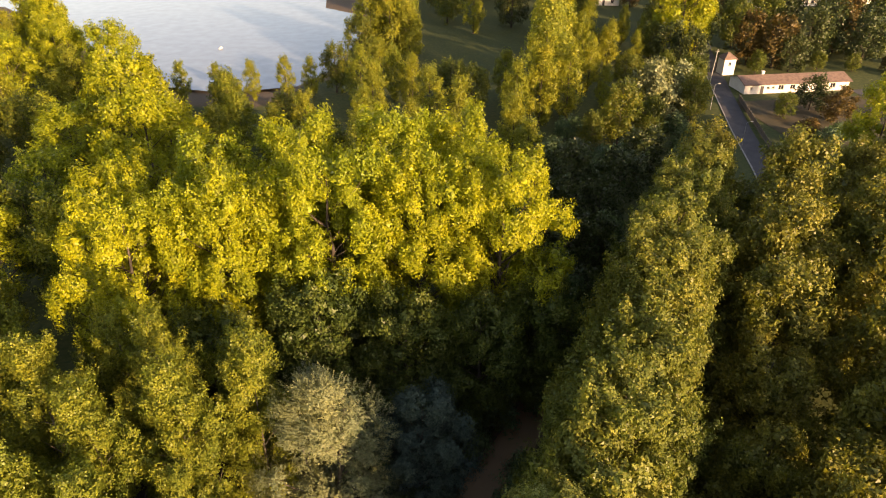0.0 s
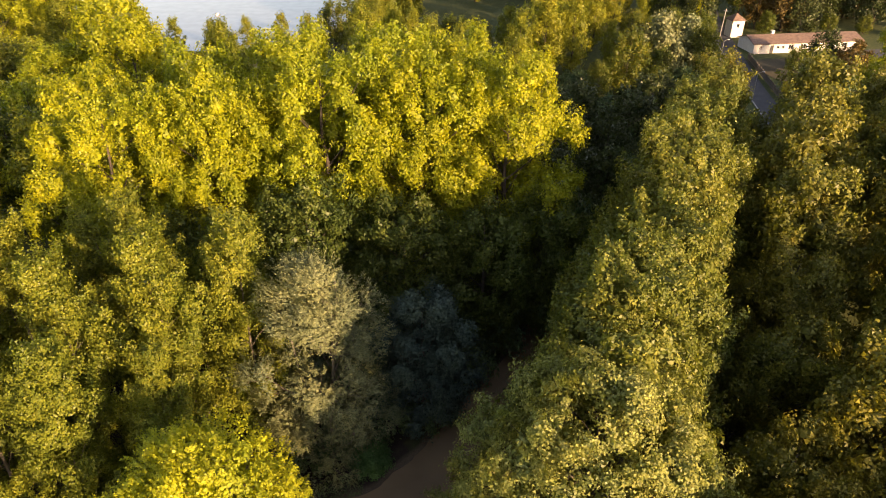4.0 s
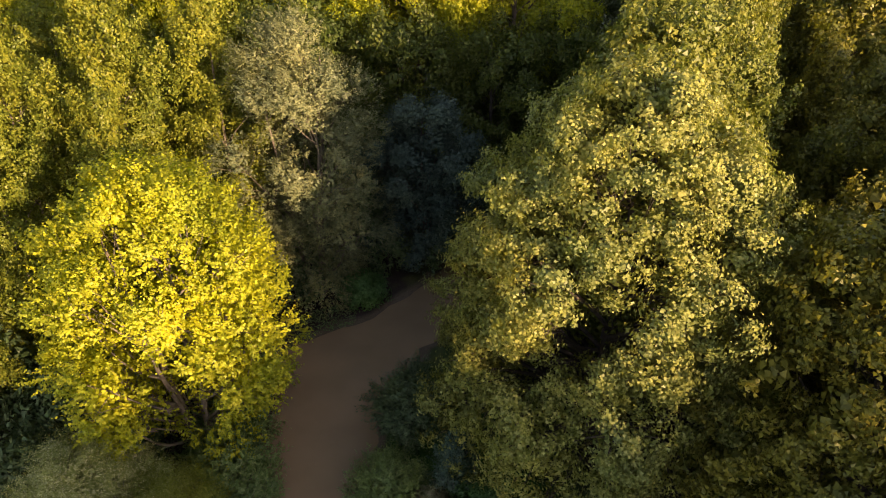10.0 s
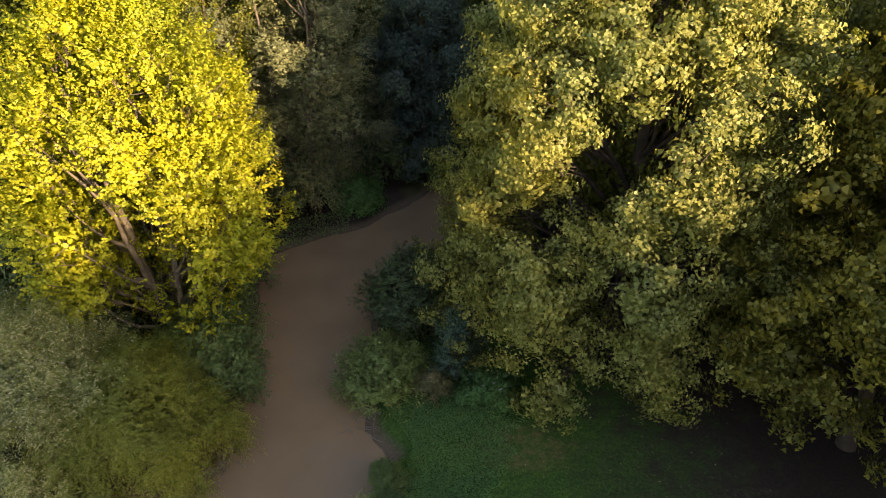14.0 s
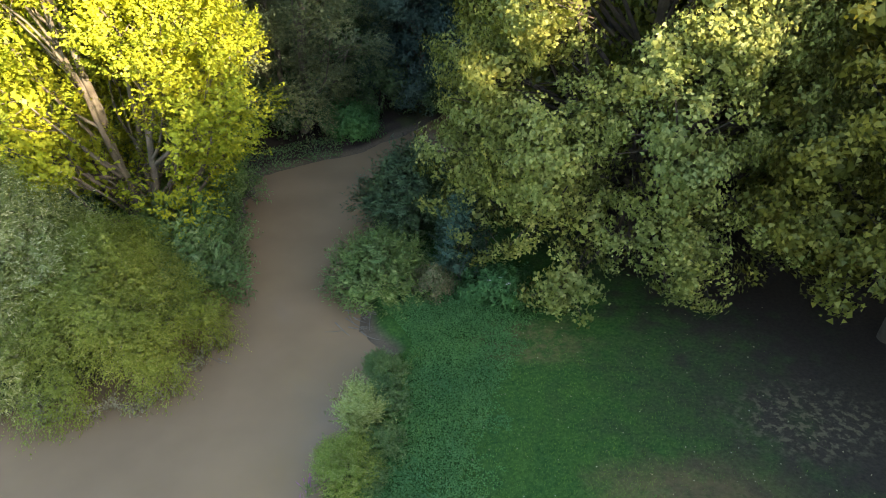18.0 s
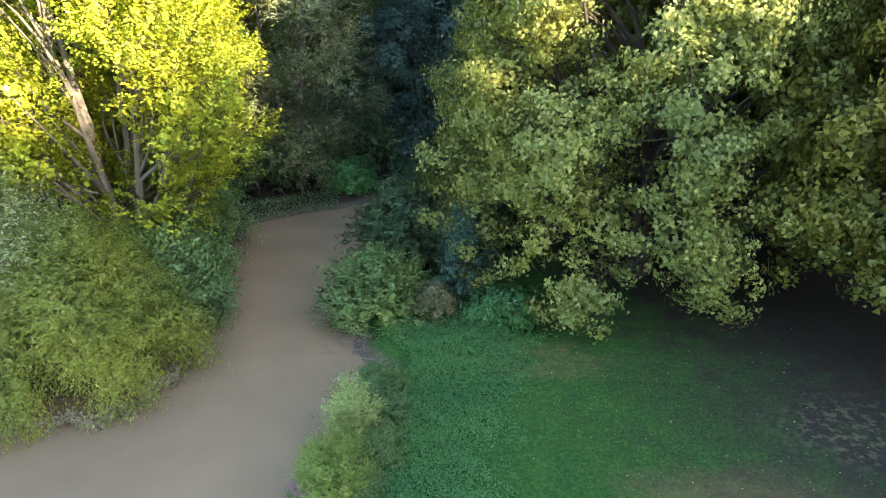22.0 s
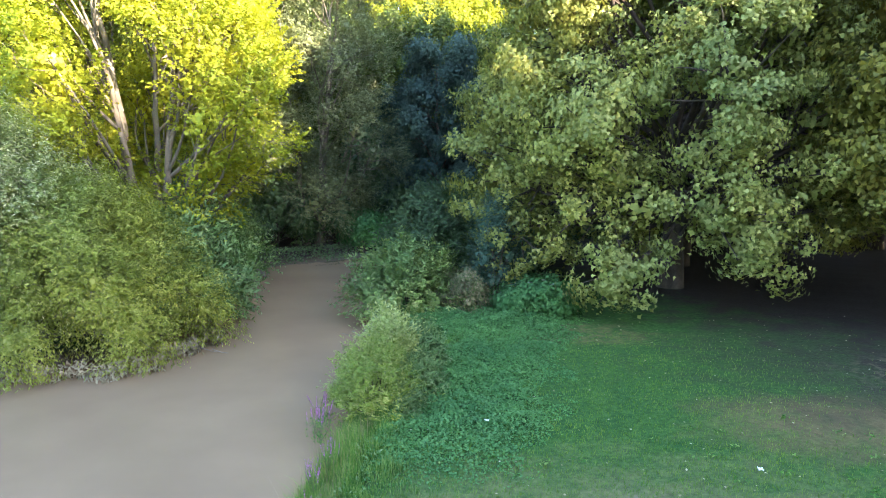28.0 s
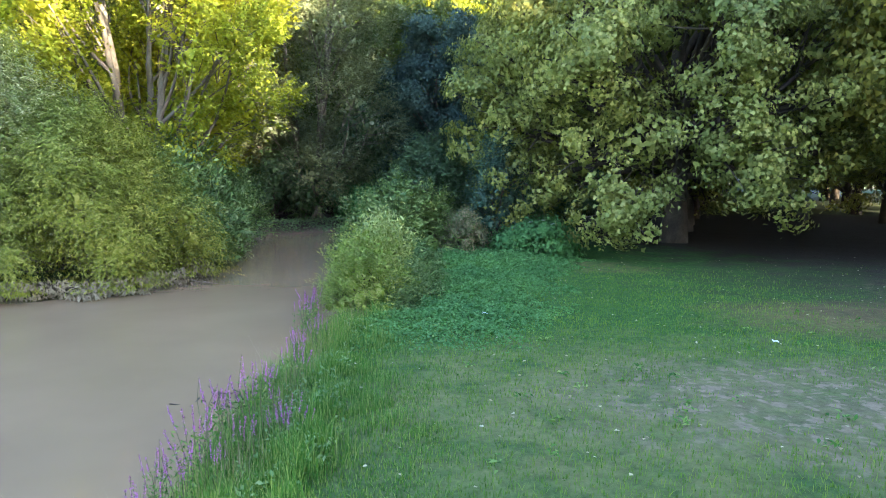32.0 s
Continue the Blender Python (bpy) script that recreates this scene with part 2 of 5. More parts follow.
def joined(pieces):
    vs, fs, at = [], [], 0
    for v, f in pieces:
        vs.append(v)
        fs.append(f + at)
        at += len(v)
    return np.concatenate(vs), np.concatenate(fs)


def limb(a, b, r0, r1, rng, sag=0.0, steps=6, sides=6):
    a, b = np.asarray(a, float), np.asarray(b, float)
    t = np.linspace(0, 1, steps)[:, None]
    length = np.linalg.norm(b - a)
    bow = np.sin(t * np.pi) * (rng.normal(0, 0.05 * length, 3) + np.array([0, 0, -sag * length]))
    return tube(a + (b - a) * t + bow, np.linspace(r0, r1, steps), sides)


PROFILES = {
    "round": lambda h: np.sqrt(np.maximum(0.03, 1 - (2 * h - 0.85) ** 2 / 1.45)),
    "broad": lambda h: np.sqrt(np.maximum(0.03, 1 - (2 * h - 1.05) ** 2 / 1.5)),
    "plume": lambda h: np.minimum(1.0, 0.82 + 0.9 * h) * np.sqrt(np.maximum(0.02, 1 - np.maximum(0, h - 0.3) ** 2 / 0.62)),
    "skirt": lambda h: np.sqrt(np.maximum(0.02, 1 - np.maximum(0, h - 0.2) ** 2 / 0.68)),
    "column": lambda h: np.minimum(1.0, 0.5 + 2.5 * h) * np.sqrt(np.maximum(0.03, 1 - h ** 3)),
    "dome": lambda h: np.sqrt(np.maximum(0.03, 1 - h ** 2 * 0.98)),
    "cone": lambda h: np.maximum(0.06, (1 - h) ** 0.7),
}


def tree_parts(seed, height, radius, base, shape, boughs, bough, sprays, spray, leaves, leaf, lean=(0, 0), plume=1.5, slim=0.8, stems=1, trunk_r=0.3, droop=0.2, spread=0.3, twigs=1, up=0.35, ragged=0.2, strand=0.0, sag=0.5, bare=None, cone=0.0, flat=0.0, lobed=False, lift=None):
    """Trunk, limbs and crown of a tree that stands at the origin: boughs round the stem, sprays on each bough, leaves on each spray."""
    rng = np.random.default_rng(seed)
    prof = PROFILES[shape]
    centres, sizes = [], []
    if bare is None:
        bare = (0.0, 0.0, 0.0)
    for i in range(boughs):
        h = float(np.clip((i + 0.5) / boughs + rng.normal(0, 0.03), 0.0, 1.0))
        size = bough * rng.uniform(0.75, 1.3) * (0.7 + 0.3 * float(prof(np.array(h))))
        edge = radius * float(prof(np.array(h))) * rng.uniform(1 - ragged, 1.0 + 0.3 * ragged)
        r = max(0.0, edge - size)
        ang = i * 2.39996 + rng.normal(0, 0.3)
        off = (ang - bare[0] + math.pi) % (2 * math.pi) - math.pi
        if h < bare[2] and abs(off) < bare[1]:
            # boughs part to either side of the open face
            ang = bare[0] + math.copysign(bare[1] * rng.uniform(1.0, 1.4), off)
        z = base + size * 0.6 + h * (height - base - size * 1.7)
        if lift and h < lift[2] and abs((ang - lift[0] + math.pi) % (2 * math.pi) - math.pi) < lift[1]:
            # the lowest boughs are raised on this side
            z += lift[3] * (1 - h / lift[2])
        centres.append((r * math.cos(ang) + lean[0] * h, r * math.sin(ang) + lean[1] * h, z))
        sizes.append(size)
    centres, sizes = np.array(centres), np.array(sizes)
    # sprays over the outer face of every bough
    owner = np.repeat(np.arange(boughs), sprays)
    level = (owner[:, None] + 0.5) / boughs
    count = len(owner)
    out = unit(centres[owner] * np.array([1, 1, 0]) + rng.normal(0, 0.05, (count, 3)))
    way = unit(rng.normal(0, 1, (count, 3)) + 0.75 * out + np.array([0, 0, up]))
    spot = centres[owner] + way * sizes[owner][:, None] * rng.uniform(0.6, 1.18, (count, 1))
    rise = unit(way * 0.7 + np.array([0, 0, 0.9]) * (plume - 0.7))
    ssize = spray * rng.uniform(0.6, 1.35, count)
    per = 9 if strand else 5
    corners = 6 if lobed else 4 if twigs else 3
    groups = max(count, leaves // per)
    which = rng.choice(count, groups, p=ssize ** 2 / np.sum(ssize ** 2))
    u = unit(rng.normal(0, 1, (groups, 3)) + 0.5 * way[which])
    if flat:
        # broad leaves lie in layers
        u = u * np.array([1.15, 1.15, flat])
    reach = ssize[which][:, None] * rng.random((groups, 1)) ** 0.3
    along = np.sum(u * rise[which], axis=1, keepdims=True)
    gspot = spot[which] + u * reach + rise[which] * along * reach * (plume - 1)
    # tapering tips
    nrm = unit(u * 0.7 + way[which] * 0.7 + np.array([0, 0, 0.15]))
    axis = None
    if cone:
        # every spray is an upright, tapering plume
        stem = unit(0.45 * way + np.array([0, 0, 1.0]) + rng.normal(0, 0.12, (count, 3)))[which]
        tall = (ssize * cone * rng.uniform(0.8, 1.2, count))[which][:, None]
        k = 1 - rng.random((groups, 1)) ** 0.55
        ring = rng.normal(0, 1, (groups, 3)) + 0.35 * way[which]
        ring = unit(ring - stem * np.sum(ring * stem, axis=1, keepdims=True))
        wide = ssize[which][:, None] * (1 - k) ** 0.75 * rng.uniform(0.55, 1.05, (groups, 1))
        gspot = spot[which] + stem * tall * (k - 0.4) + ring * wide
        u = unit(ring + 0.35 * stem)
        nrm = unit(ring * 0.8 + stem * 0.4 + way[which] * 0.3)
    if strand:
        # leaves in two ranks along thin drooping shoots
        shoot = unit(0.7 * way[which] + 0.7 * u + level[which] * np.array([0, 0, 0.9]) + np.array([0, 0, up * 0.6]) + rng.normal(0, 0.15, (groups, 3)))
        run = (strand * rng.uniform(0.5, 1.35, groups))[:, None, None]
        k = np.linspace(0.0, 1.0, per)[None, :, None]
        pts = (gspot[:, None] + shoot[:, None] * run * k + np.array([0, 0, -sag]) * (1.2 - level[which])[:, None] * run * k * k).reshape(-1, 3)
        across = unit(np.cross(shoot, np.array([0.1, 0.2, 1.0])) + rng.normal(0, 0.25, (groups, 3)))
        rank = np.where(np.arange(per) % 2 == 0, 1.0, -1.0)[None, :, None]
        axis = unit(shoot[:, None] * 0.9 + across[:, None] * rank + np.array([0, 0, -0.5 * sag]) * k).reshape(-1, 3)
        pts = pts + axis * leaf * 0.45 + rng.normal(0, leaf * 0.22, (groups * per, 3))
        nrm = unit(nrm * 0.6 + np.array([0, 0, 0.7]))
    else:
        pts = np.repeat(gspot, per, axis=0) + rng.normal(0, leaf * 0.8, (groups * per, 3))
    pts[:, 2] = np.maximum(pts[:, 2], 0.08)
    # broad inner foliage that closes the boughs
    fill = rng.integers(0, boughs, boughs * (300 if flat else 110 if twigs else 120 if leaves > 9000 else 40))
    fway = unit(rng.normal(0, 1, (len(fill), 3)) + 0.3 * unit(centres[fill] * np.array([1, 1, 0])) + np.array([0, 0, 0.15]))
    fpts = centres[fill] + fway * sizes[fill][:, None] * rng.uniform(0.2, 0.62 if twigs else 0.5, (len(fill), 1))
    fpts[:, 2] = np.maximum(fpts[:, 2], 0.2)
    crown = joined([leaf_mesh(pts, np.repeat(nrm, per, axis=0), leaf, rng, slim, droop, spread, axis, corners), leaf_mesh(fpts, fway, min(bough * 0.26, leaf * 1.7) if not twigs else leaf * 1.5, rng, 0.9, 0.1, 0.35, None, corners)])
    face = unit((0.3 if cone else 0.5) * way[which] + (0.9 if cone else 0.6) * u + (0.2 if cone else 0.35) * out[which] + rng.normal(0, 0.08 if cone else 0.16, (groups, 3)))
    if strand:
        face = face + np.array([0, 0, 0.45])
    face = unit(np.repeat(face, per, axis=0) + rng.normal(0, 0.45, (groups * per, 3)))
    crown = (*crown, np.repeat(np.concatenate([face, fway]), corners, axis=0))
    trunks, limbs, tops = [], [], []
    top = height * 0.86
    for s in range(stems):
        off = np.array([0.0, 0.0]) if stems == 1 else np.array([math.cos(s * 2.4 + seed), math.sin(s * 2.4 + seed)]) * trunk_r * 1.6
        end = np.array([lean[0] * 0.7, lean[1] * 0.7]) + (off * 0 if stems == 1 else off / (trunk_r * 1.6) * radius * 0.42)
        k = np.linspace(0, 1, 10)[:, None]
        line = np.concatenate([off + (end - off) * k ** 1.2 + rng.normal(0, 0.10, (10, 2)) * np.minimum(1, k * 3) * min(1, height / 8), k * top * (1 - 0.06 * s)], axis=1)
        line[0, 2] = -0.3
        rad = trunk_r * (1 - 0.86 * k[:, 0]) * (1 if s == 0 else 0.75)
        rad[0] *= 1.35
        trunks.append(tube(line, rad, 10))
        tops.append(line)
    for i in range(boughs):
        c = centres[i]
        line = min(tops, key=lambda ln: float(np.hypot(*(ln[6, :2] - c[:2]))))
        start_z = float(np.clip(c[2] - 0.95 * math.hypot(c[0], c[1]) - 0.4, height * (0.13 + 0.14 * (i * 0.37 % 1) if flat else 0.06), top * 0.95))
        j = np.interp(start_z, line[:, 2], np.arange(10))
        a = np.array([np.interp(j, np.arange(10), line[:, q]) for q in range(3)])
        r0 = max(trunk_r * (1 - 0.8 * start_z / height) * 0.42, 0.02)
        limbs.append((limb(a, c, r0, r0 * 0.3, rng, 0.04, 6 if twigs else 4, 6 if twigs else 4), [limb(c + (a - c) * rng.uniform(0, 0.35), spot[i * sprays + q], r0 * 0.28, 0.006 + r0 * 0.04, rng, 0.0, 4, 4) for q in range(0, sprays, 2)] if twigs else []))
    return trunks, limbs, crown


def build_tree(name, label, category, place, leaf_mat, bark, group="", **spec):
    """A tree or bush as a thing: trunk, limbs and crown under an Empty at its foot."""
    trunks, limbs, crown = tree_parts(**spec)
    tree = tagged(new(name), label, category, group)
    tree.matrix_basis = place
    for tr in trunks:
        part("trunk", mesh_of("trunk", *tr, bark, True), bark, tree)
    if spec.get("twigs", 1):
        for lb, tw in limbs:
            one = part("limb", mesh_of("limb", *lb, bark, True), bark, tree)
            if tw:
                tagged(part("twig", mesh_of("twig", *joined(tw), bark), bark, one), kind="stuff")
    else:
        tagged(part("limb", mesh_of("limb", *joined([lb for lb, _ in limbs]), bark, True), bark, tree), kind="stuff")
    tagged(part("crown", mesh_of("crown", crown[0], crown[1], leaf_mat, False, crown[2]), leaf_mat, tree), kind="stuff")
    return tree


def planted(tree, x, y, scale=1.0, turn=0.0, z=0.0, tall=1.0, label=""):
    """A copy of a tree at another place, turned and sized."""
    m = pose(x, y, z, 0, 0, turn) @ Matrix.Diagonal((scale, scale, scale * tall, 1))
    return tagged(copy_thing(tree, m), label)


# ---- ground, river and lake ----
RIVER = [(-60, -6), (-34, 8), (-22, 14.5), (-15.5, 16.5), (-12.2, 20), (-11.2, 27), (-12, 36.5), (-9.5, 38.6), (-6, 40.4), (-2, 45), (2, 51), (8, 60), (13, 72), (17, 90), (20, 112),
         (23, 112), (20, 90), (16, 71), (11.5, 58), (7.0, 49), (3, 43), (-1.5, 37), (-4.2, 31), (-4.6, 25), (-4.2, 22), (-2.6, 19.5), (-3.3, 16), (-4.1, 12), (-4.6, 8), (-4.4, 4), (-6.5, -4), (-18, -14), (-60, -34)]
LAKE = [(-185, 300), (-120, 235), (-102, 196), (-60, 184), (-36, 192), (-30, 225), (-28, 262), (-31, 285), (-48, 300), (-52, 330), (-20, 420), (-60, 520), (-240, 520), (-300, 330)]


def polygon_distance(px, py, poly):
    """Signed distance to a polygon's edge, negative inside, for numpy arrays."""
    best = np.full(px.shape, 1e9)
    inside = np.zeros(px.shape, dtype=bool)
    for (x0, y0), (x1, y1) in zip(poly, poly[1:] + poly[:1]):
        dx, dy = x1 - x0, y1 - y0
        k = np.clip(((px - x0) * dx + (py - y0) * dy) / (dx * dx + dy * dy), 0, 1)
        best = np.minimum(best, np.hypot(px - x0 - k * dx, py - y0 - k * dy))
        cross = (y0 > py) != (y1 > py)
        at = x0 + (py - y0) * dx / (dy if dy else 1e-9)
        inside ^= cross & (px < at)
    return np.where(inside, -best, best)


def ground_height(px, py):
    d = np.minimum(polygon_distance(px, py, RIVER), polygon_distance(px, py, LAKE))
    wob = 0.35 * np.sin(px * 1.7 + np.sin(py * 1.3)) + 0.25 * np.sin(py * 2.3 + px * 0.7)
    edge = np.clip((d + wob * 0.5 + 0.2) / 1.6, -1, 1)
    bank = np.where(edge > 0, -0.55 + 0.55 * (edge * edge * (3 - 2 * edge)), -0.55 + 0.9 * edge)
    roll = 0.06 * np.sin(px * 0.5 + 1) * np.sin(py * 0.4) + 0.025 * np.sin(px * 2.1 + py) * np.sin(py * 1.9 - px * 0.6)
    return bank + np.where(edge > 0.3, roll, 0)


def spaced(fine0, fine1, step, far0, far1):
    mid = np.arange(fine0, fine1 + step / 2, step)
    up, v, s = [], mid[-1], step
    while v < far1:
        s *= 1.18
        v += s
        up.append(v)
    down, v, s = [], mid[0], step
    while v > far0:
        s *= 1.18
        v -= s
        down.append(v)
    return np.array(down[::-1] + list(mid) + up)


def blob(n, l, cx, cy, rx, ry, soft=0.5, wobble=0.5):
    """A patch with ragged edges on the ground: 1 inside, 0 outside."""
    tc = n.new("ShaderNodeTexCoord")
    mp = n.new("ShaderNodeMapping")
    mp.vector_type = "POINT"
    mp.inputs["Location"].default_value = (-cx / rx, -cy / ry, 0)
    mp.inputs["Scale"].default_value = (1 / rx, 1 / ry, 0)
    l.new(tc.outputs["Object"], mp.inputs["Vector"])
    ln = n.new("ShaderNodeVectorMath")
    ln.operation = "LENGTH"
    l.new(mp.outputs["Vector"], ln.inputs[0])
    ad = n.new("ShaderNodeMath")
    ad.operation = "MULTIPLY_ADD"
    ad.inputs[1].default_value, ad.inputs[2].default_value = wobble * 2, -wobble
    l.new(noise_node(n, l, 0.9, 5), ad.inputs[0])
    sm = n.new("ShaderNodeMath")
    l.new(ln.outputs["Value"], sm.inputs[0])
    l.new(ad.outputs[0], sm.inputs[1])
    mr = n.new("ShaderNodeMapRange")
    mr.inputs["From Min"].default_value, mr.inputs["From Max"].default_value = 1 + soft / 2, 1 - soft / 2
    l.new(sm.outputs[0], mr.inputs["Value"])
    return mr.outputs["Result"]


def times(n, l, a, b):
    m = n.new("ShaderNodeMath")
    m.operation = "MULTIPLY"
    for s, v in zip(m.inputs, (a, b)):
        if isinstance(v, (int, float)):
            s.default_value = v
        else:
            l.new(v, s)
    return m.outputs[0]


def ground_material():
    m, n, l, b = nodes_of("ground")
    fine = noise_node(n, l, 7.0, 8, rough=0.75)
    mid = noise_node(n, l, 1.1, 6, rough=0.65)
    spots = noise_node(n, l, 1.7, 9, rough=0.72)
    blotch = noise_node(n, l, 3.4, 6, rough=0.6)
    lawn = ramp(n, l, fine, [(0.3, (0.013, 0.043, 0.010)), (0.5, (0.036, 0.10, 0.019)), (0.7, (0.085, 0.16, 0.04))])
    lawn = mixed(n, l, 1.0, lawn, ramp(n, l, mid, [(0.3, (0.75, 0.82, 0.9)), (0.7, (1.3, 1.12, 0.95))]), "MULTIPLY")
    thin = ramp(n, l, fine, [(0.25, (0.105, 0.115, 0.04)), (0.75, (0.235, 0.215, 0.10))])
    dry = ramp(n, l, fine, [(0.25, (0.10, 0.08, 0.03)), (0.75, (0.22, 0.165, 0.075))])
    worn_soil = ramp(n, l, fine, [(0.3, (0.09, 0.08, 0.045)), (0.7, (0.18, 0.155, 0.095))])
    bare = ramp(n, l, fine, [(0.3, (0.16, 0.125, 0.085)), (0.7, (0.30, 0.235, 0.165))])
    soil_shade = ramp(n, l, fine, [(0.25, (0.022, 0.016, 0.014)), (0.75, (0.06, 0.045, 0.036))])
    rough_grass = ramp(n, l, mid, [(0.3, (0.035, 0.055, 0.018)), (0.7, (0.09, 0.10, 0.035))])
    near = blob(n, l, 3, 8, 22, 26, 0.3, 0.3)
    col = mixed(n, l, near, rough_grass, lawn)
    # thin, dry and worn places of the lawn
    col = mixed(n, l, times(n, l, blob(n, l, 1.4, 5.6, 5.2, 3.6, 0.9, 0.7), ramp(n, l, mid, [(0.3, (0.1, 0.1, 0.1)), (0.58, (0.85, 0.85, 0.85))])), col, thin)
    col = mixed(n, l, times(n, l, blob(n, l, 8.0, 11.4, 3.1, 1.8, 0.9, 0.6), ramp(n, l, spots, [(0.33, (0.45, 0.45, 0.45)), (0.56, (0.95, 0.95, 0.95))])), col, dry)
    col = mixed(n, l, times(n, l, blob(n, l, 3.3, 19.6, 2.2, 1.3, 0.8, 0.6), ramp(n, l, spots, [(0.4, (0, 0, 0)), (0.6, (0.75, 0.75, 0.75))])), col, dry)
    col = mixed(n, l, times(n, l, blob(n, l, 3.6, 5.9, 3.3, 2.0, 0.9, 0.7), ramp(n, l, spots, [(0.36, (0, 0, 0)), (0.56, (0.8, 0.8, 0.8))])), col, worn_soil)
    col = mixed(n, l, times(n, l, blob(n, l, 3.7, 5.8, 3.3, 1.9, 0.8, 0.7), ramp(n, l, blotch, [(0.53, (0, 0, 0)), (0.59, (0.9, 0.9, 0.9))])), col, bare)
    # bare soil, widened and darkened to paint canopy shade on the lawn's right
    col = mixed(n, l, times(n, l, blob(n, l, 18, 15.5, 9.6, 9.0, 0.9, 0.6), 0.95), col, soil_shade)
    col = mixed(n, l, times(n, l, blob(n, l, 12.9, 15.2, 2.6, 1.6, 0.9, 0.6), ramp(n, l, blotch, [(0.5, (0, 0, 0)), (0.6, (0.85, 0.85, 0.85))])), col, worn_soil)
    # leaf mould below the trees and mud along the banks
    col = mixed(n, l, blob(n, l, 24, 34, 20, 17, 0.25, 0.3), col, soil_shade)
    col = mixed(n, l, blob(n, l, -24, 44, 22, 26, 0.25, 0.2), col, soil_shade)
    sep = n.new("ShaderNodeSeparateXYZ")
    tc = n.new("ShaderNodeTexCoord")
    l.new(tc.outputs["Object"], sep.inputs["Vector"])
    mr = n.new("ShaderNodeMapRange")
    mr.inputs["From Min"].default_value, mr.inputs["From Max"].default_value = -0.22, -0.42
    l.new(sep.outputs["Z"], mr.inputs["Value"])
    mud = ramp(n, l, fine, [(0.3, (0.07, 0.055, 0.04)), (0.7, (0.16, 0.125, 0.09))])
    col = mixed(n, l, mr.outputs["Result"], col, mud)
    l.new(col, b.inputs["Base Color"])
    b.inputs["Roughness"].default_value = 0.95
    b.inputs["Specular IOR Level"].default_value = 0.2
    bumped(n, l, b, fine, 0.7, 0.05)
    return m


gx, gy = spaced(-24, 26, 0.5, -2600, 2600), spaced(-4, 46, 0.5, -2600, 2600)
PX, PY = np.meshgrid(gx, gy)
gv = np.stack([PX.ravel(), PY.ravel(), ground_height(PX, PY).ravel()], axis=1)
cols = len(gx)
ii = (np.arange(len(gy) - 1)[:, None] * cols + np.arange(cols - 1)[None]).ravel()
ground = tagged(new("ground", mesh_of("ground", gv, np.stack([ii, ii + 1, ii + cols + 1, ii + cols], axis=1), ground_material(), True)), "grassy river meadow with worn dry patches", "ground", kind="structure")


def water_material(name, colour, rough, bump, shine=0.5):
    m, n, l, b = nodes_of(name)
    murk = noise_node(n, l, 0.25, 4)
    l.new(ramp(n, l, murk, [(0.3, tuple(c * 0.9 for c in colour)), (0.7, tuple(c * 1.1 for c in colour))]), b.inputs["Base Color"])
    b.inputs["Roughness"].default_value, b.inputs["IOR"].default_value = rough, 1.33
    b.inputs["Specular IOR Level"].default_value = shine
    bumped(n, l, b, noise_node(n, l, 3.0, 4), bump, 0.02)
    return m


def sheet(poly, z, grow):
    bm = bmesh.new()
    cx, cy = sum(p[0] for p in poly) / len(poly), sum(p[1] for p in poly) / len(poly)
    vs = []
    count = len(poly)
    for i, (x, y) in enumerate(poly):
        x0, y0 = poly[i - 1]
        x1, y1 = poly[(i + 1) % count]
        tx, ty = x1 - x0, y1 - y0
        ln = math.hypot(tx, ty)
        vs.append(bm.verts.new((x - ty / ln * grow, y + tx / ln * grow, z)))
    f = bm.faces.new(vs)
    bmesh.ops.triangulate(bm, faces=[f])
    bmesh.ops.recalc_face_normals(bm, faces=bm.faces)
    if sum(f.normal.z for f in bm.faces) < 0:
        bmesh.ops.reverse_faces(bm, faces=bm.faces)
    return bm


river = part("river", sheet(RIVER, -0.55, 1.2), water_material("river_water", (0.255, 0.176, 0.108), 0.10, 0.05, 0.32), None)
tagged(river, "slow muddy brown river between wooded banks", "river", kind="structure")
lake = part("lake", sheet(LAKE, -0.55, 1.2), water_material("lake_water", (0.17, 0.21, 0.25), 0.06, 0.05), None)
tagged(lake, "calm pale blue lake beyond the woods", "lake", kind="structure")

# ---- trees ----
# the row of tall planes along the river
ROW = dict(shape="plume", plume=1.9, slim=0.85, spread=0.2)
SKIRT = dict(shape="skirt", plume=1.7, slim=0.9, spread=0.25, flat=0.55, up=0.1, droop=0.3)
row_a = build_tree("plane_tree", "tall broad plane tree, leafy boughs drooping over the lawn", "tree", pose(9.1, 28.0, 0), L_HERO, BARK_DARK, "riverside row of planes",
                   seed=11, height=23.5, radius=10.3, base=0.9, boughs=150, bough=2.0, sprays=15, spray=0.44, leaves=235000, leaf=0.185, trunk_r=0.5, ragged=0.22, lobed=True, lift=(-0.55, 0.75, 0.2, 2.8), **SKIRT)
row_b = build_tree("plane_tree", "tall broad plane tree in the riverside row", "tree", pose(13.8, 39.5, 0), L_ROW, BARK_DARK, "riverside row of planes",
                   seed=12, height=25, radius=8.0, base=2.0, boughs=40, bough=2.4, sprays=9, spray=0.74, leaves=92000, leaf=0.21, trunk_r=0.4, twigs=0, cone=3.2, **ROW)
row_c = build_tree("plane_tree", "tall broad plane tree in the riverside row", "tree", pose(18.3, 50.5, 0), L_ROW, BARK_DARK, "riverside row of planes",
                   seed=13, height=24.5, radius=7.6, base=2.8, boughs=34, bough=2.4, sprays=9, spray=0.78, leaves=58000, leaf=0.27, trunk_r=0.4, twigs=0, cone=3.2, **ROW)
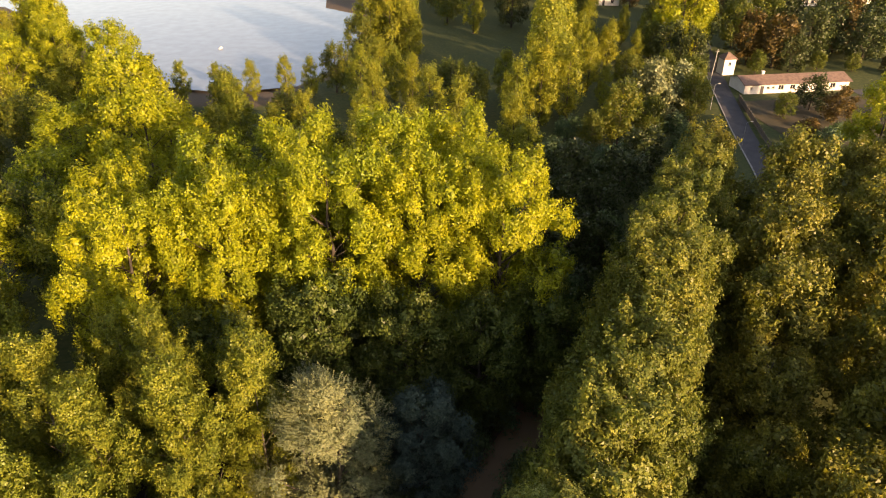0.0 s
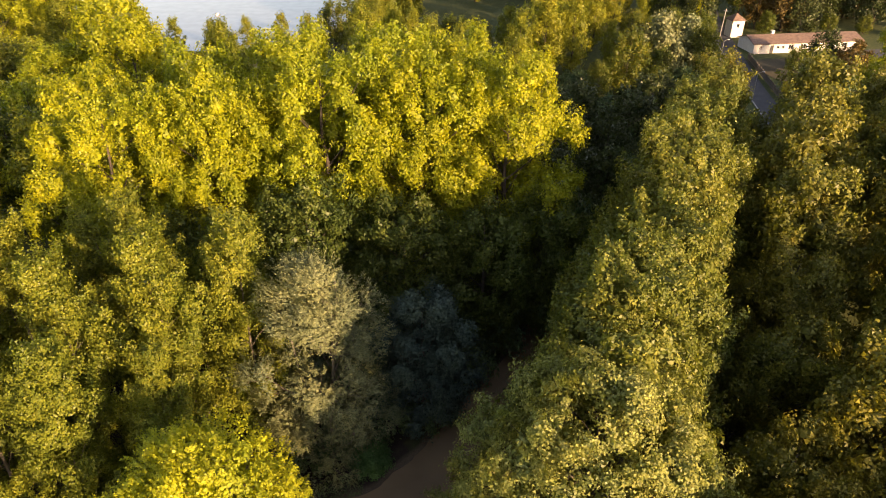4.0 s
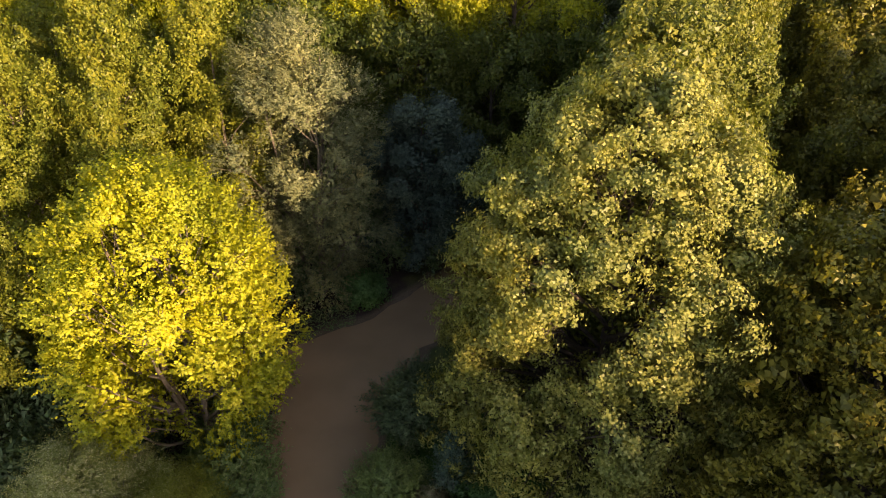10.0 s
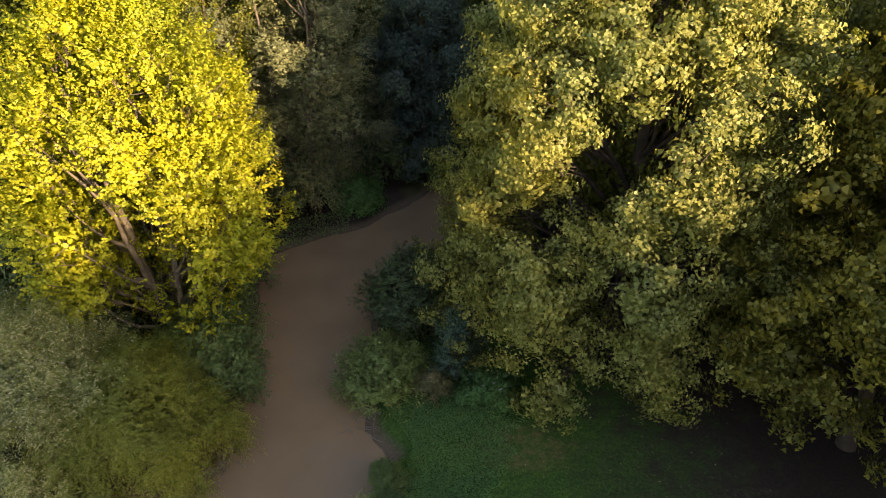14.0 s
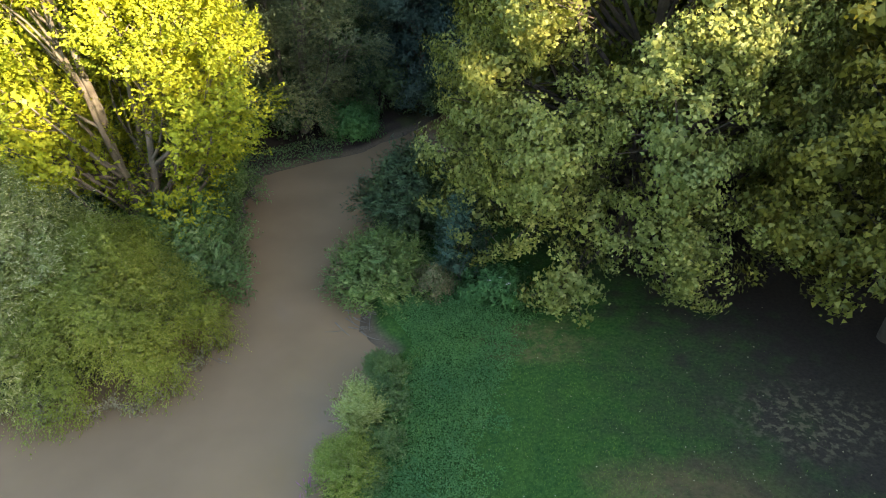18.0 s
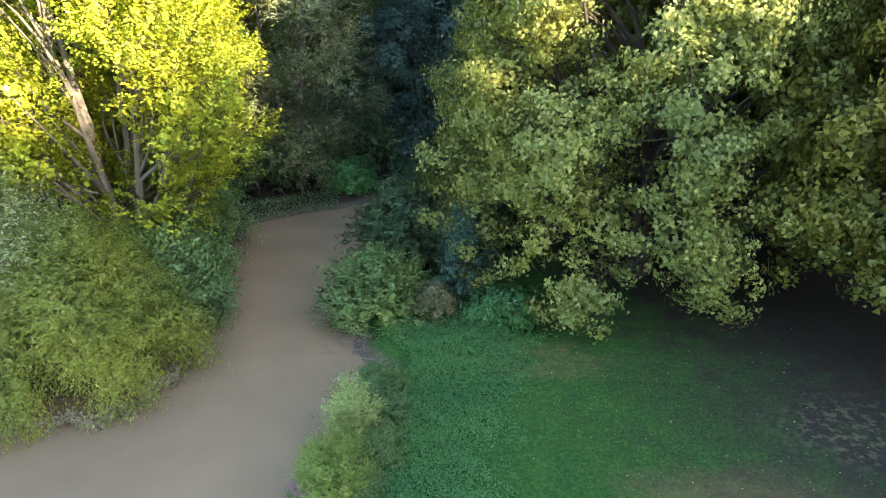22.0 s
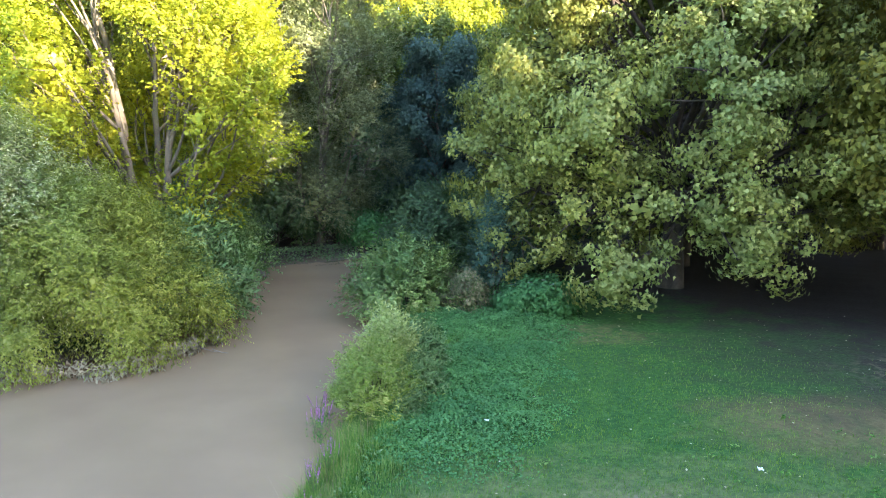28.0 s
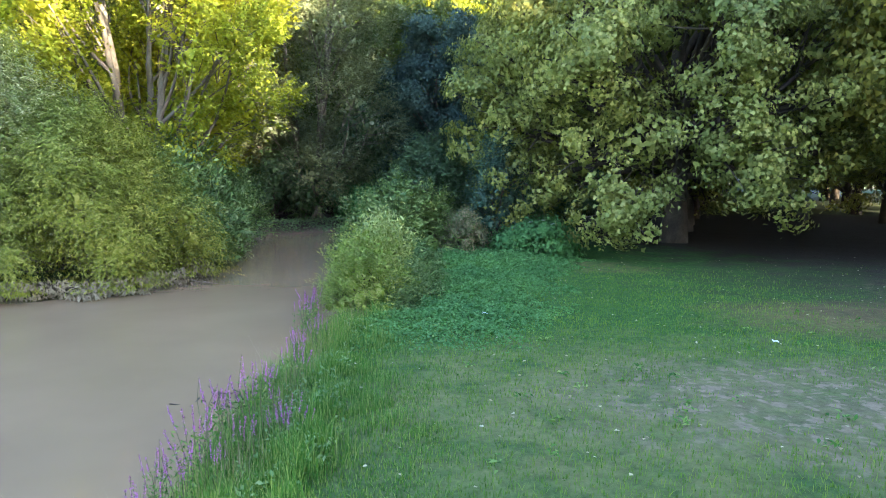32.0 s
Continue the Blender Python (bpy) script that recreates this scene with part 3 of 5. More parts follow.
row_d = build_tree("plane_tree", "tall plane tree in the shaded wood beside the row", "tree", pose(51, 91, 0), L_WOOD, BARK_DARK, "wood beside the row",
                   seed=14, height=24, radius=7.6, base=2.5, boughs=34, bough=2.3, sprays=10, spray=0.8, leaves=20000, leaf=0.42, trunk_r=0.4, twigs=0, cone=3.0, **ROW)
for x, y, s, a in ((11.8, 34.2, 0.97, 200), (16.2, 45, 0.99, 310), (20.8, 55.8, 0.99, 30), (25.5, 66.5, 0.98, 250), (23, 61, 1.0, 70), (28, 72, 0.98, 150), (33, 83, 0.95, 240), (38, 94, 0.9, 20)):
    planted(row_c, x, y, s, a)
# the shaded wood beside the row
wood_a = build_tree("plane_tree", "plane tree with drooping boughs at the lawn's edge", "tree", pose(18.3, 19.8, 0), L_WOOD, BARK_DARK, "wood beside the row",
                    seed=15, height=20.5, radius=7.4, base=2.4, boughs=80, bough=1.9, sprays=13, spray=0.45, leaves=110000, leaf=0.20, trunk_r=0.36, twigs=0, **SKIRT)
wood_b = build_tree("plane_tree", "tall plane tree in the shaded wood beside the row", "tree", pose(31.5, 33, 0), L_WOOD, BARK_DARK, "wood beside the row",
                    seed=16, height=21.5, radius=6.9, base=3.8, boughs=34, bough=2.3, sprays=9, spray=0.76, leaves=38000, leaf=0.30, trunk_r=0.38, twigs=0, cone=3.0, **ROW)
# (26.5, 9.5), (38, 15) and (45, 22) are out of view, added for shade
for i, (x, y, s, a) in enumerate(((27.6, 41.5, 0.70, 190), (31.8, 51.5, 0.76, 280), (41.5, 71.5, 0.97, 60), (46.5, 82, 0.92, 90), (36.5, 61, 0.88, 15), (26.5, 9.5, 0.7, 75),
                                  (29, 19, 0.68, 130), (38, 15, 0.74, 40), (45, 22, 0.74, 250), (46, 31, 0.8, 80), (48, 44, 0.84, 300), (46.5, 55, 0.86, 33), (51, 64, 0.9, 250), (23, 31, 0.68, 200), (40, 41, 0.95, 310), (55, 73, 0.95, 170), 
                                  (43, 104, 0.85, 200), (57, 80, 0.9, 20), (61, 84, 0.9, 140), (66, 100, 0.8, 330), (74, 88, 0.9, 70), (72, 73, 0.95, 190), (84, 98, 0.85, 10), (80, 112, 0.75, 100), (92, 112, 0.75, 220), (96, 98, 0.85, 300), (70, 58, 0.95, 10))):
    planted(wood_b if math.hypot(x, y) < 62 else row_d, x, y, s * 1.1 if math.hypot(x, y) < 62 else s, a, label="tall plane tree in the shaded wood beside the row")
# the sunlit group of golden green trees across the river
MOUND = dict(shape="broad", cone=2.7, slim=0.85, twigs=0, ragged=0.45, spread=0.22)
mound_a = build_tree("golden_tree", "huge golden green tree with a billowing crown", "tree", pose(-13, 69, 0), L_MOUND, BARK_DARK, "golden trees across the river",
                     seed=21, height=31.5, radius=9.0, base=3, boughs=44, bough=2.6, sprays=10, spray=0.88, leaves=84000, leaf=0.25, trunk_r=0.5, **MOUND)
mound_b = build_tree("golden_tree", "huge golden green tree with a billowing crown", "tree", pose(-3, 69.5, 0), L_MOUND, BARK_DARK, "golden trees across the river",
                     seed=22, height=31, radius=8.8, base=3, boughs=44, bough=2.6, sprays=10, spray=0.88, leaves=84000, leaf=0.25, trunk_r=0.5, **MOUND)
mound_c = build_tree("golden_tree", "huge golden green tree with a billowing crown", "tree", pose(-17, 82, 0), L_MOUND, BARK_DARK, "golden trees across the river",
                     seed=23, height=30, radius=8.8, base=3, boughs=34, bough=2.9, sprays=10, spray=0.98, leaves=48000, leaf=0.31, trunk_r=0.5, **MOUND)
for i, (x, y, s, a) in enumerate(((-33, 62, 0.92, 30), (-23.5, 66, 0.97, 80), (6.8, 69.5, 0.95, 140), (-29, 77, 0.95, 200), (-6, 86, 0.97, 310), (3, 92, 0.92, 10), (-39, 73, 0.9, 120), (4, 81, 0.9, 60))):
    planted((mound_a, mound_b)[i % 2] if y < 72 else mound_c, x, y, s, a)

deep = build_tree("dark_green_tree", "dark green leafy tree below the golden group", "tree", pose(-13, 58.5, 0), L_DEEP, BARK_DARK, "dark trees below the golden group",
                  seed=24, height=21, radius=7.0, base=1.5, shape="broad", boughs=34, bough=2.4, sprays=11, spray=0.75, leaves=34000, leaf=0.28, trunk_r=0.35, cone=2.2, twigs=0, spread=0.25)
for x, y, s, a in ((-4, 58.5, 0.92, 80), (4, 59, 0.86, 160), (11, 62.5, 0.84, 240), (-24, 56.5, 0.9, 300), (-33, 55, 0.8, 20)):
    planted(deep, x, y, s, a)

# feathery poplars on the far bank
POP = dict(shape="column", cone=3.4, slim=0.8, twigs=0, ragged=0.4)
pop_a = build_tree("poplar_tree", "slender feathery green poplar with a pale trunk", "tree", pose(-21, 40, 0), L_POPLAR, BARK_PALE, "feathery poplars",
                   seed=31, height=26.3, radius=4.4, base=2.5, boughs=30, bough=1.5, sprays=8, spray=0.58, leaves=50000, leaf=0.185, trunk_r=0.24, **POP)
pop_b = build_tree("poplar_tree", "slender feathery green poplar with a pale trunk", "tree", pose(-15.8, 44, 0), L_POPLAR, BARK_PALE, "feathery poplars",
                   seed=32, height=25.6, radius=4.2, base=2.5, boughs=28, bough=1.5, sprays=8, spray=0.58, leaves=48000, leaf=0.185, trunk_r=0.22, **POP)
pop_c = build_tree("poplar_tree", "slender feathery green poplar in the wood across the river", "tree", pose(-45, 54, 0), L_POPLAR, BARK_PALE, "feathery poplars",
                   seed=33, height=24, radius=4.4, base=2.5, boughs=26, bough=1.7, sprays=8, spray=0.66, leaves=34000, leaf=0.215, trunk_r=0.22, **POP)
for i, (x, y, s, a) in enumerate(((-27, 38, 0.97, 0), (-25, 32, 0.90, 60), (-33, 43, 0.98, 130), (-31, 33, 0.92, 200), (-19.5, 34.5, 0.78, 270), (-38, 37, 0.97, 300), (-25, 47, 0.97, 20), (-38, 48, 0.95, 90), (-44, 43, 0.93, 160), (-19, 50, 0.9, 210), (-36, 28, 0.9, 250), (-31, 52, 0.9, 330), (-27, 26, 0.74, 140), (-51, 49, 0.9, 75), (-43, 33, 0.9, 15), (-50, 40, 0.9, 200), (-57, 46, 0.9, 120), (-52, 58, 0.85, 60))):
    planted((pop_a, pop_b)[i % 2] if x > -34 and y < 48 else pop_c, x, y, s, a)

yellow = build_tree("yellow_poplar", "bright yellow autumn poplar with several pale stems", "tree", pose(-14.4, 26.8, 0), L_YELLOW, BARK_PALE,
                    seed=41, height=19.2, radius=6.2, base=3.2, shape="round", boughs=88, bough=1.35, sprays=11, spray=0.46, leaves=105000, leaf=0.155, plume=1.5, trunk_r=0.30, stems=4, ragged=0.35, strand=0.6, sag=0.15, up=0.7, bare=(-1.35, 0.5, 0.45))
silver = build_tree("silver_willow", "tall silvery grey willow leaning over the river", "tree", pose(-10.4, 43.2, 0), L_SILVER, BARK_PALE,
                    seed=51, height=22.2, radius=5.8, lean=(0.4, -1.6), base=1.0, shape="round", boughs=40, bough=1.7, sprays=14, spray=0.6, leaves=120000, leaf=0.17, plume=1.6, slim=0.4, trunk_r=0.30, stems=3, ragged=0.45, strand=0.6, sag=0.4)
dark = build_tree("dark_evergreen", "dark bluish evergreen tree at the river bend", "tree", pose(-1.9, 48.6, 0), L_DARK, BARK_DARK,
                  seed=61, height=14.9, radius=5.0, base=0.3, shape="plume", ragged=0.4, boughs=36, bough=1.5, sprays=18, spray=0.65, leaves=60000, leaf=0.18, plume=1.2, trunk_r=0.28, twigs=0)

# ---- willows and bushes by the water ----
FINE = dict(twigs=1, ragged=0.35)
tall_willow = build_tree("river_willow", "silver-leaved willow bush standing in the river", "willow", pose(-17.4, 19.7, -0.35), L_SILVERGREEN, BARK_PALE,
                         seed=71, height=7.8, radius=4.4, base=0.2, shape="dome", boughs=52, bough=0.95, sprays=10, spray=0.4, leaves=110000, leaf=0.135, plume=2.0, slim=0.28, spread=0.5, droop=0.6, trunk_r=0.11, stems=4, up=0.5, strand=0.85, sag=0.55, **FINE)
low_willow = build_tree("river_willow", "low spreading olive green willow dipping into the river", "willow", pose(-13.9, 19.6, -0.35), L_WILLOW, BARK_PALE,
                        seed=72, height=5.4, radius=4.2, base=0.0, shape="dome", boughs=60, bough=0.85, sprays=10, spray=0.4, leaves=130000, leaf=0.125, plume=1.9, slim=0.28, spread=0.5, droop=0.6, trunk_r=0.09, stems=4, up=0.3, strand=0.85, sag=0.9, **FINE)
bank_bush = build_tree("bank_bush", "grey green willow bush on the river bank", "bush", pose(-2.0, 28.6, -0.1), L_BUSH, BARK_DARK,
                       seed=73, height=4.5, radius=2.8, base=0.1, shape="dome", boughs=34, bough=0.7, sprays=11, spray=0.36, leaves=24000, leaf=0.20, plume=2.0, slim=0.3, spread=0.5, trunk_r=0.06, stems=3, up=0.5, strand=0.7, sag=0.4, **FINE)
pale_bush = build_tree("bank_bush", "light green willow scrub overhanging the water", "bush", pose(-3.2, 23.6, -0.2), L_SCRUB, BARK_DARK,
                       seed=74, height=2.6, radius=2.1, base=0.0, shape="dome", boughs=30, bough=0.5, sprays=10, spray=0.30, leaves=15000, leaf=0.19, plume=2.2, slim=0.28, spread=0.5, trunk_r=0.04, stems=3, up=0.6, strand=0.6, sag=0.35, **FINE)
for x, y, sc, a in ((-12.2, 23.8, 1.25, 140), (-13.0, 28.0, 1.1, 40), (-13.4, 32.5, 1.1, 260)):
    planted(pale_bush, x, y, sc, a, -0.3, 1.2, "green willow scrub at the far water's edge")
sapling = build_tree("sapling", "slender bluish green sapling with upright shoots", "sapling", pose(0.5, 24.0, 0), L_BLUEGREEN, BARK_DARK,
                     seed=75, height=4.2, radius=1.15, base=0.2, shape="column", boughs=16, bough=0.42, sprays=10, spray=0.25, leaves=7500, leaf=0.12, plume=2.4, slim=0.45, trunk_r=0.04, stems=3, up=0.9, strand=0.5, sag=0.1, **FINE)
dusty = build_tree("flowering_bush", "pale green bush with dusty pink seed heads", "bush", pose(-0.8, 22.8, 0), L_DUSTY, BARK_DARK,
                   seed=76, height=1.8, radius=1.1, base=0.0, shape="dome", boughs=14, bough=0.38, sprays=10, spray=0.2, leaves=6000, leaf=0.09, plume=1.6, slim=0.5, trunk_r=0.03, stems=3, **FINE)
elder = build_tree("elder_bush", "bright green broad-leaved bush with white blossom", "bush", pose(2.1, 22.9, 0), L_NETTLE, BARK_DARK,
                   seed=77, height=1.35, radius=1.7, base=0.0, shape="dome", boughs=18, bough=0.45, sprays=10, spray=0.26, leaves=9000, leaf=0.13, plume=1.1, slim=0.7, trunk_r=0.03, stems=3, **FINE)
for x, y, z, a in ((2.2, 22.3, 1.42, 0), (2.5, 22.0, 1.3, 60), (1.7, 22.2, 1.35, 10)):
    pts = np.array([[math.cos(k * 2.4) * 0.02 * math.sqrt(k), math.sin(k * 2.4) * 0.02 * math.sqrt(k), 0] for k in range(24)])
    umbel = mesh_of("blossom", *leaf_mesh(pts, np.tile([0, 0, 1.0], (24, 1)), 0.035, np.random.default_rng(5), 0.9, 0, 0.2), WHITE)
    part("blossom", umbel, WHITE, elder, "small white flower head").matrix_basis = elder.matrix_basis.inverted() @ pose(x, y, z, -20, 0, a)
round_bush = build_tree("round_bush", "bright green rounded bush on the far bank", "bush", pose(-6.7, 42.6, -0.2), L_NETTLE, BARK_DARK,
                        seed=78, height=2.6, radius=2.0, base=0.0, shape="dome", boughs=18, bough=0.62, sprays=12, spray=0.35, leaves=9000, leaf=0.19, plume=1.1, slim=0.7, trunk_r=0.05, stems=2, **FINE)
sprouts = build_tree("willow_sprout", "green willow sprouts with pale feathery tops on the near bank", "bush", pose(-3.2, 14.7, -0.2), L_SPROUT, BARK_PALE,
                     seed=79, height=1.75, radius=0.75, base=0.15, shape="round", boughs=22, bough=0.26, sprays=6, spray=0.14, leaves=6500, leaf=0.15, plume=1.6, slim=0.24, trunk_r=0.03, stems=4, up=1.8, ragged=0.6, strand=0.75, sag=0.1, twigs=1)
low_sprout = build_tree("bank_shrub", "yellow green leafy shrub among the bank grass", "bush", pose(-3.45, 12.5, -0.2), L_LOWSPROUT, BARK_DARK,
                        seed=81, height=1.6, radius=1.0, base=0.0, shape="dome", boughs=24, bough=0.26, sprays=8, spray=0.14, leaves=10000, leaf=0.105, plume=1.6, slim=0.28, trunk_r=0.02, stems=3, up=1.2, ragged=0.5, strand=0.55, sag=0.15, twigs=1)
green_shrub = build_tree("bank_shrub", "mid green leafy shrub at the water's edge", "bush", pose(-2.5, 15.7, -0.2), L_SCRUB, BARK_DARK,
                         seed=82, height=1.3, radius=0.95, base=0.0, shape="dome", boughs=22, bough=0.28, sprays=8, spray=0.16, leaves=8000, leaf=0.10, plume=1.5, slim=0.45, trunk_r=0.02, stems=3, up=0.5, strand=0.35, sag=0.3, **FINE)
for x, y, sc, a in ((-2.4, 17.3, 0.8, 60), (-2.9, 18.0, 0.6, 160), (-2.4, 13.9, 0.75, 220), (-2.75, 12.3, 0.6, 300)):
    planted(green_shrub, x, y, sc, a, -0.15)
planted(low_sprout, -4.0, 13.3, 0.62, 130, -0.35, label="small yellow green shrub at the water's edge")
# dry, mud-grey leaves where the willow dips into the water
rng = np.random.default_rng(83)
ang = rng.uniform(-2.9, 0.9, 2600)
rim = 3.75 + 0.5 * np.sin(ang * 5 + 1) * np.sin(ang * 11) + rng.normal(0, 0.14, 2600)
spot = np.stack([rim * np.cos(ang), rim * np.sin(ang), -0.16 + 0.5 * rng.random(2600) ** 1.6], axis=1)
hang = np.stack([np.cos(ang), np.sin(ang), np.full(2600, 0.6)], axis=1)
tagged(part("muddy_fringe", mesh_of("muddy_fringe", *leaf_mesh(spot, hang, 0.17, rng, 0.3, 0.9, 0.5), MUDLEAF), MUDLEAF, low_willow, "mud-grey dead leaves at the waterline"), kind="stuff")
shade_bush = build_tree("shade_bush", "dark green undergrowth bush in deep shade", "bush", pose(-5.0, 47.0, 0), L_BUSH, BARK_DARK, "undergrowth",
                        seed=80, height=4.6, radius=3.0, base=0.1, shape="dome", boughs=20, bough=1.1, sprays=12, spray=0.5, leaves=3000, leaf=0.38, plume=1.4, slim=0.5, trunk_r=0.08, twigs=0)
for x, y, s, a, t in ((-9.0, 43.5, 0.8, 40, 1.0), (-12.5, 41.5, 0.9, 90, 1.1), (-1.0, 47.6, 0.7, 10, 0.9), (2.2, 54.5, 1.0, 200, 1.2), (5.5, 58.5, 1.1, 70, 1.4), (-7.5, 51, 1.2, 300, 1.5), (-13.5, 48, 1.2, 150, 1.4), (0.5, 57.5, 1.2, 20, 1.6), (8.5, 49.5, 0.9, 120, 1.2),
                      (7.0, 46.0, 0.8, 250, 1.0), (5.0, 40.0, 0.75, 60, 1.0), (3.4, 35.5, 0.7, 330, 1.0), (1.6, 32.0, 0.7, 180, 0.95), (10.8, 63, 1.2, 15, 1.5), (-6, 57, 1.4, 80, 1.6), (-17, 38, 1.0, 140, 1.2), (-15.5, 33.5, 0.9, 210, 1.1), (-19, 30.5, 1.1, 260, 1.2),
                      (-18.5, 25.5, 0.9, 30, 1.1), (-22, 27, 1.1, 100, 1.3), (-23, 22.5, 1.0, 170, 1.2), (-26.5, 29.5, 1.1, 310, 1.3), (-21.5, 37, 1.2, 50, 1.4), (-29, 24.5, 1.1, 0, 1.2), (-27, 35, 1.2, 220, 1.5), (-33, 29, 1.2, 130, 1.4), (-16, 53, 1.3, 66, 1.5), (-24, 42.5, 1.3, 250, 1.5),
                      (14.5, 66, 1.2, 100, 1.4), (18, 78, 1.3, 220, 1.4), (16, 85, 1.3, 300, 1.4), (9, 79, 1.3, 20, 1.4), (26, 96, 1.4, 90, 1.3), (13, 98, 1.4, 180, 1.4)):
    planted(shade_bush, x, y, s, a, 0, t)


# ---- lawn, ground cover and bank plants ----
def scatter(count, x0, x1, y0, y1, keep, seed):
    """Seeded points on the ground where keep(x, y, distance to the river) holds."""
    rng = np.random.default_rng(seed)
    x, y = rng.uniform(x0, x1, count), rng.uniform(y0, y1, count)
    d = polygon_distance(x, y, RIVER)
    ok = keep(x, y, d)
    x, y = x[ok], y[ok]
    return np.stack([x, y, ground_height(x, y)], axis=1), d[ok], rng


def blades(pts, heights, rng, lean=0.35, width=0.012):
    """Grass blades, bent over at half height."""
    n = len(pts)
    ang = rng.uniform(0, 2 * np.pi, n)
    side = np.stack([np.cos(ang), np.sin(ang), np.zeros(n)], axis=1) * width
    bend = np.stack([-np.sin(ang), np.cos(ang), np.zeros(n)], axis=1) * (heights * rng.normal(0, lean, n))[:, None]
    upw = np.zeros((n, 3))
    upw[:, 2] = heights
    v = np.empty((n, 5, 3))
    v[:, 0], v[:, 1] = pts - side, pts + side
    half = pts + upw * 0.6 + bend * 0.36
    v[:, 2], v[:, 3] = half - side * 0.75, half + side * 0.75
    v[:, 4] = pts + upw + bend
    f = np.arange(n, dtype=np.int32)[:, None, None] * 5 + np.array([[0, 1, 2], [1, 3, 2], [2, 3, 4]], dtype=np.int32)[None]
    return v.reshape(-1, 3), f.reshape(-1, 3)


def patch_of(x, y):
    return np.sin(x * 1.9 + np.sin(y * 1.3) * 1.5) * np.sin(y * 1.6 + np.cos(x * 0.9) * 1.7)


def worn(x, y):
    """How worn the lawn is at a place, 0 to about 1."""
    return np.clip(1.25 - np.hypot((x - 3.4) / 3.0, (y - 5.8) / 1.9) + 0.45 * patch_of(x * 2, y * 2), 0, 1)


p, d, r = scatter(120000, -5.0, 13, 1.0, 20, lambda x, y, d: (d > 0.9) & (np.random.default_rng(3).random(len(x)) < np.clip(1.35 - y / 18, 0.2, 1) * np.clip(1.7 - x / 7 - (y - 8) / 40, 0.04, 1) * (1 - 0.93 * worn(x, y)) * (1 - 0.8 * np.exp(-((x - 8) / 2.6) ** 2 - ((y - 11.4) / 1.6) ** 2))), 101)
tagged(new("grass", mesh_of("grass", *blades(p, r.uniform(0.03, 0.085, len(p)) * (1 - 0.4 * worn(p[:, 0], p[:, 1])), r, 0.6, 0.0055), L_GRASS)), "short mown lawn grass with thin patches", "grass", kind="stuff")
p, d, r = scatter(190000, -5.6, 0, 0.5, 19, lambda x, y, d: (d > -0.15) & (np.random.default_rng(4).random(len(x)) < np.clip(1.35 - 0.42 * d - 0.03 * y + 0.35 * patch_of(x * 1.7, y * 1.3), 0, 1)), 102)
tall = np.clip(0.95 - 0.42 * d + 0.45 * patch_of(p[:, 0] * 2.6, p[:, 1] * 2.4), 0.12, 1) * (0.45 + 0.55 * r.random(len(p)) ** 2)
tagged(new("bank_grass", mesh_of("bank_grass", *blades(p, 0.64 * tall, r, 0.5, 0.0045), L_BANK)), "tall wild grass along the river's edge", "grass", kind="stuff")
p, d, r = scatter(9000, -6.0, -1.5, 0.5, 14, lambda x, y, d: (d > -0.2) & (d < 0.9) & (patch_of(x * 1.4, y * 1.2) + 0.3 * np.sin(9 * x) > -0.1), 107)
tagged(new("seed_grass", mesh_of("seed_grass", *blades(p, r.uniform(0.45, 0.95, len(p)) * np.clip(1.1 - 0.45 * d, 0.3, 1), r, 0.25, 0.002), L_SEED)), "straw and pinkish seeding grass stems by the river", "grass", kind="stuff")
p, d, r = scatter(26000, -6, 1, 0.5, 16, lambda x, y, d: (d > 0.1) & (d < 1.5) & (patch_of(x * 2.2 + 3, y * 2.0) > 0.1), 108)
p[:, 2] += r.uniform(0.03, 0.42, len(p)) * np.clip(1.1 - 0.4 * d, 0.2, 1)
tagged(new("bank_weeds", mesh_of("bank_weeds", *leaf_mesh(p, np.tile([0, 0, 1.0], (len(p), 1)), 0.075, r, 0.5, 0.3, 0.6), L_SCRUB)), "leafy weeds among the bank grass", "weeds", kind="stuff")
# nettles and ivy between lawn and bank
def nettle_edge(x, y):
    """Metres inside the nettle patch."""
    return np.minimum(-0.1 + 0.28 * (y - 9) + 0.6 * patch_of(x, y) + 0.35 * patch_of(x * 3, y * 3) - x, 3.8 - x)


p, d, r = scatter(130000, -3.4, 5.5, 8.0, 24.5, lambda x, y, d: (d > 1.0) & (np.random.default_rng(5).random(len(x)) < np.clip(0.25 + nettle_edge(x, y) * 0.9, 0, 1) * np.clip((y - 8.3) / 2.5, 0, 1)), 103)
edge = np.clip(nettle_edge(p[:, 0], p[:, 1]) / 1.6, 0.12, 1) * np.clip((p[:, 1] - 8) / 4, 0.15, 1)
p[:, 2] += r.uniform(0.03, 0.34, len(p)) * (0.75 + 0.4 * patch_of(p[:, 0] * 1.5, p[:, 1] * 1.5)) * edge
tagged(new("nettle_patch", mesh_of("nettle_patch", *leaf_mesh(p, np.tile([0, 0, 1.0], (len(p), 1)), 0.068, r, 0.75, 0.3, 0.5), L_NETTLE)), "dense green nettles and ivy between lawn and bank", "ground cover", kind="stuff")
p, d, r = scatter(9000, -16, -7, 35, 45, lambda x, y, d: (d > -0.1) & (d < 2.0), 104)
p[:, 2] += r.uniform(0.02, 0.3, len(p))
tagged(new("ivy_bank", mesh_of("ivy_bank", *leaf_mesh(p, np.tile([0, -0.4, 1.0], (len(p), 1)), 0.14, r, 0.75, 0.3, 0.45), L_BUSH)), "green ivy covering the far river bank", "ground cover", kind="stuff")
p, d, r = scatter(70, -2, 9, 3.5, 12, lambda x, y, d: d > 2.0, 109)
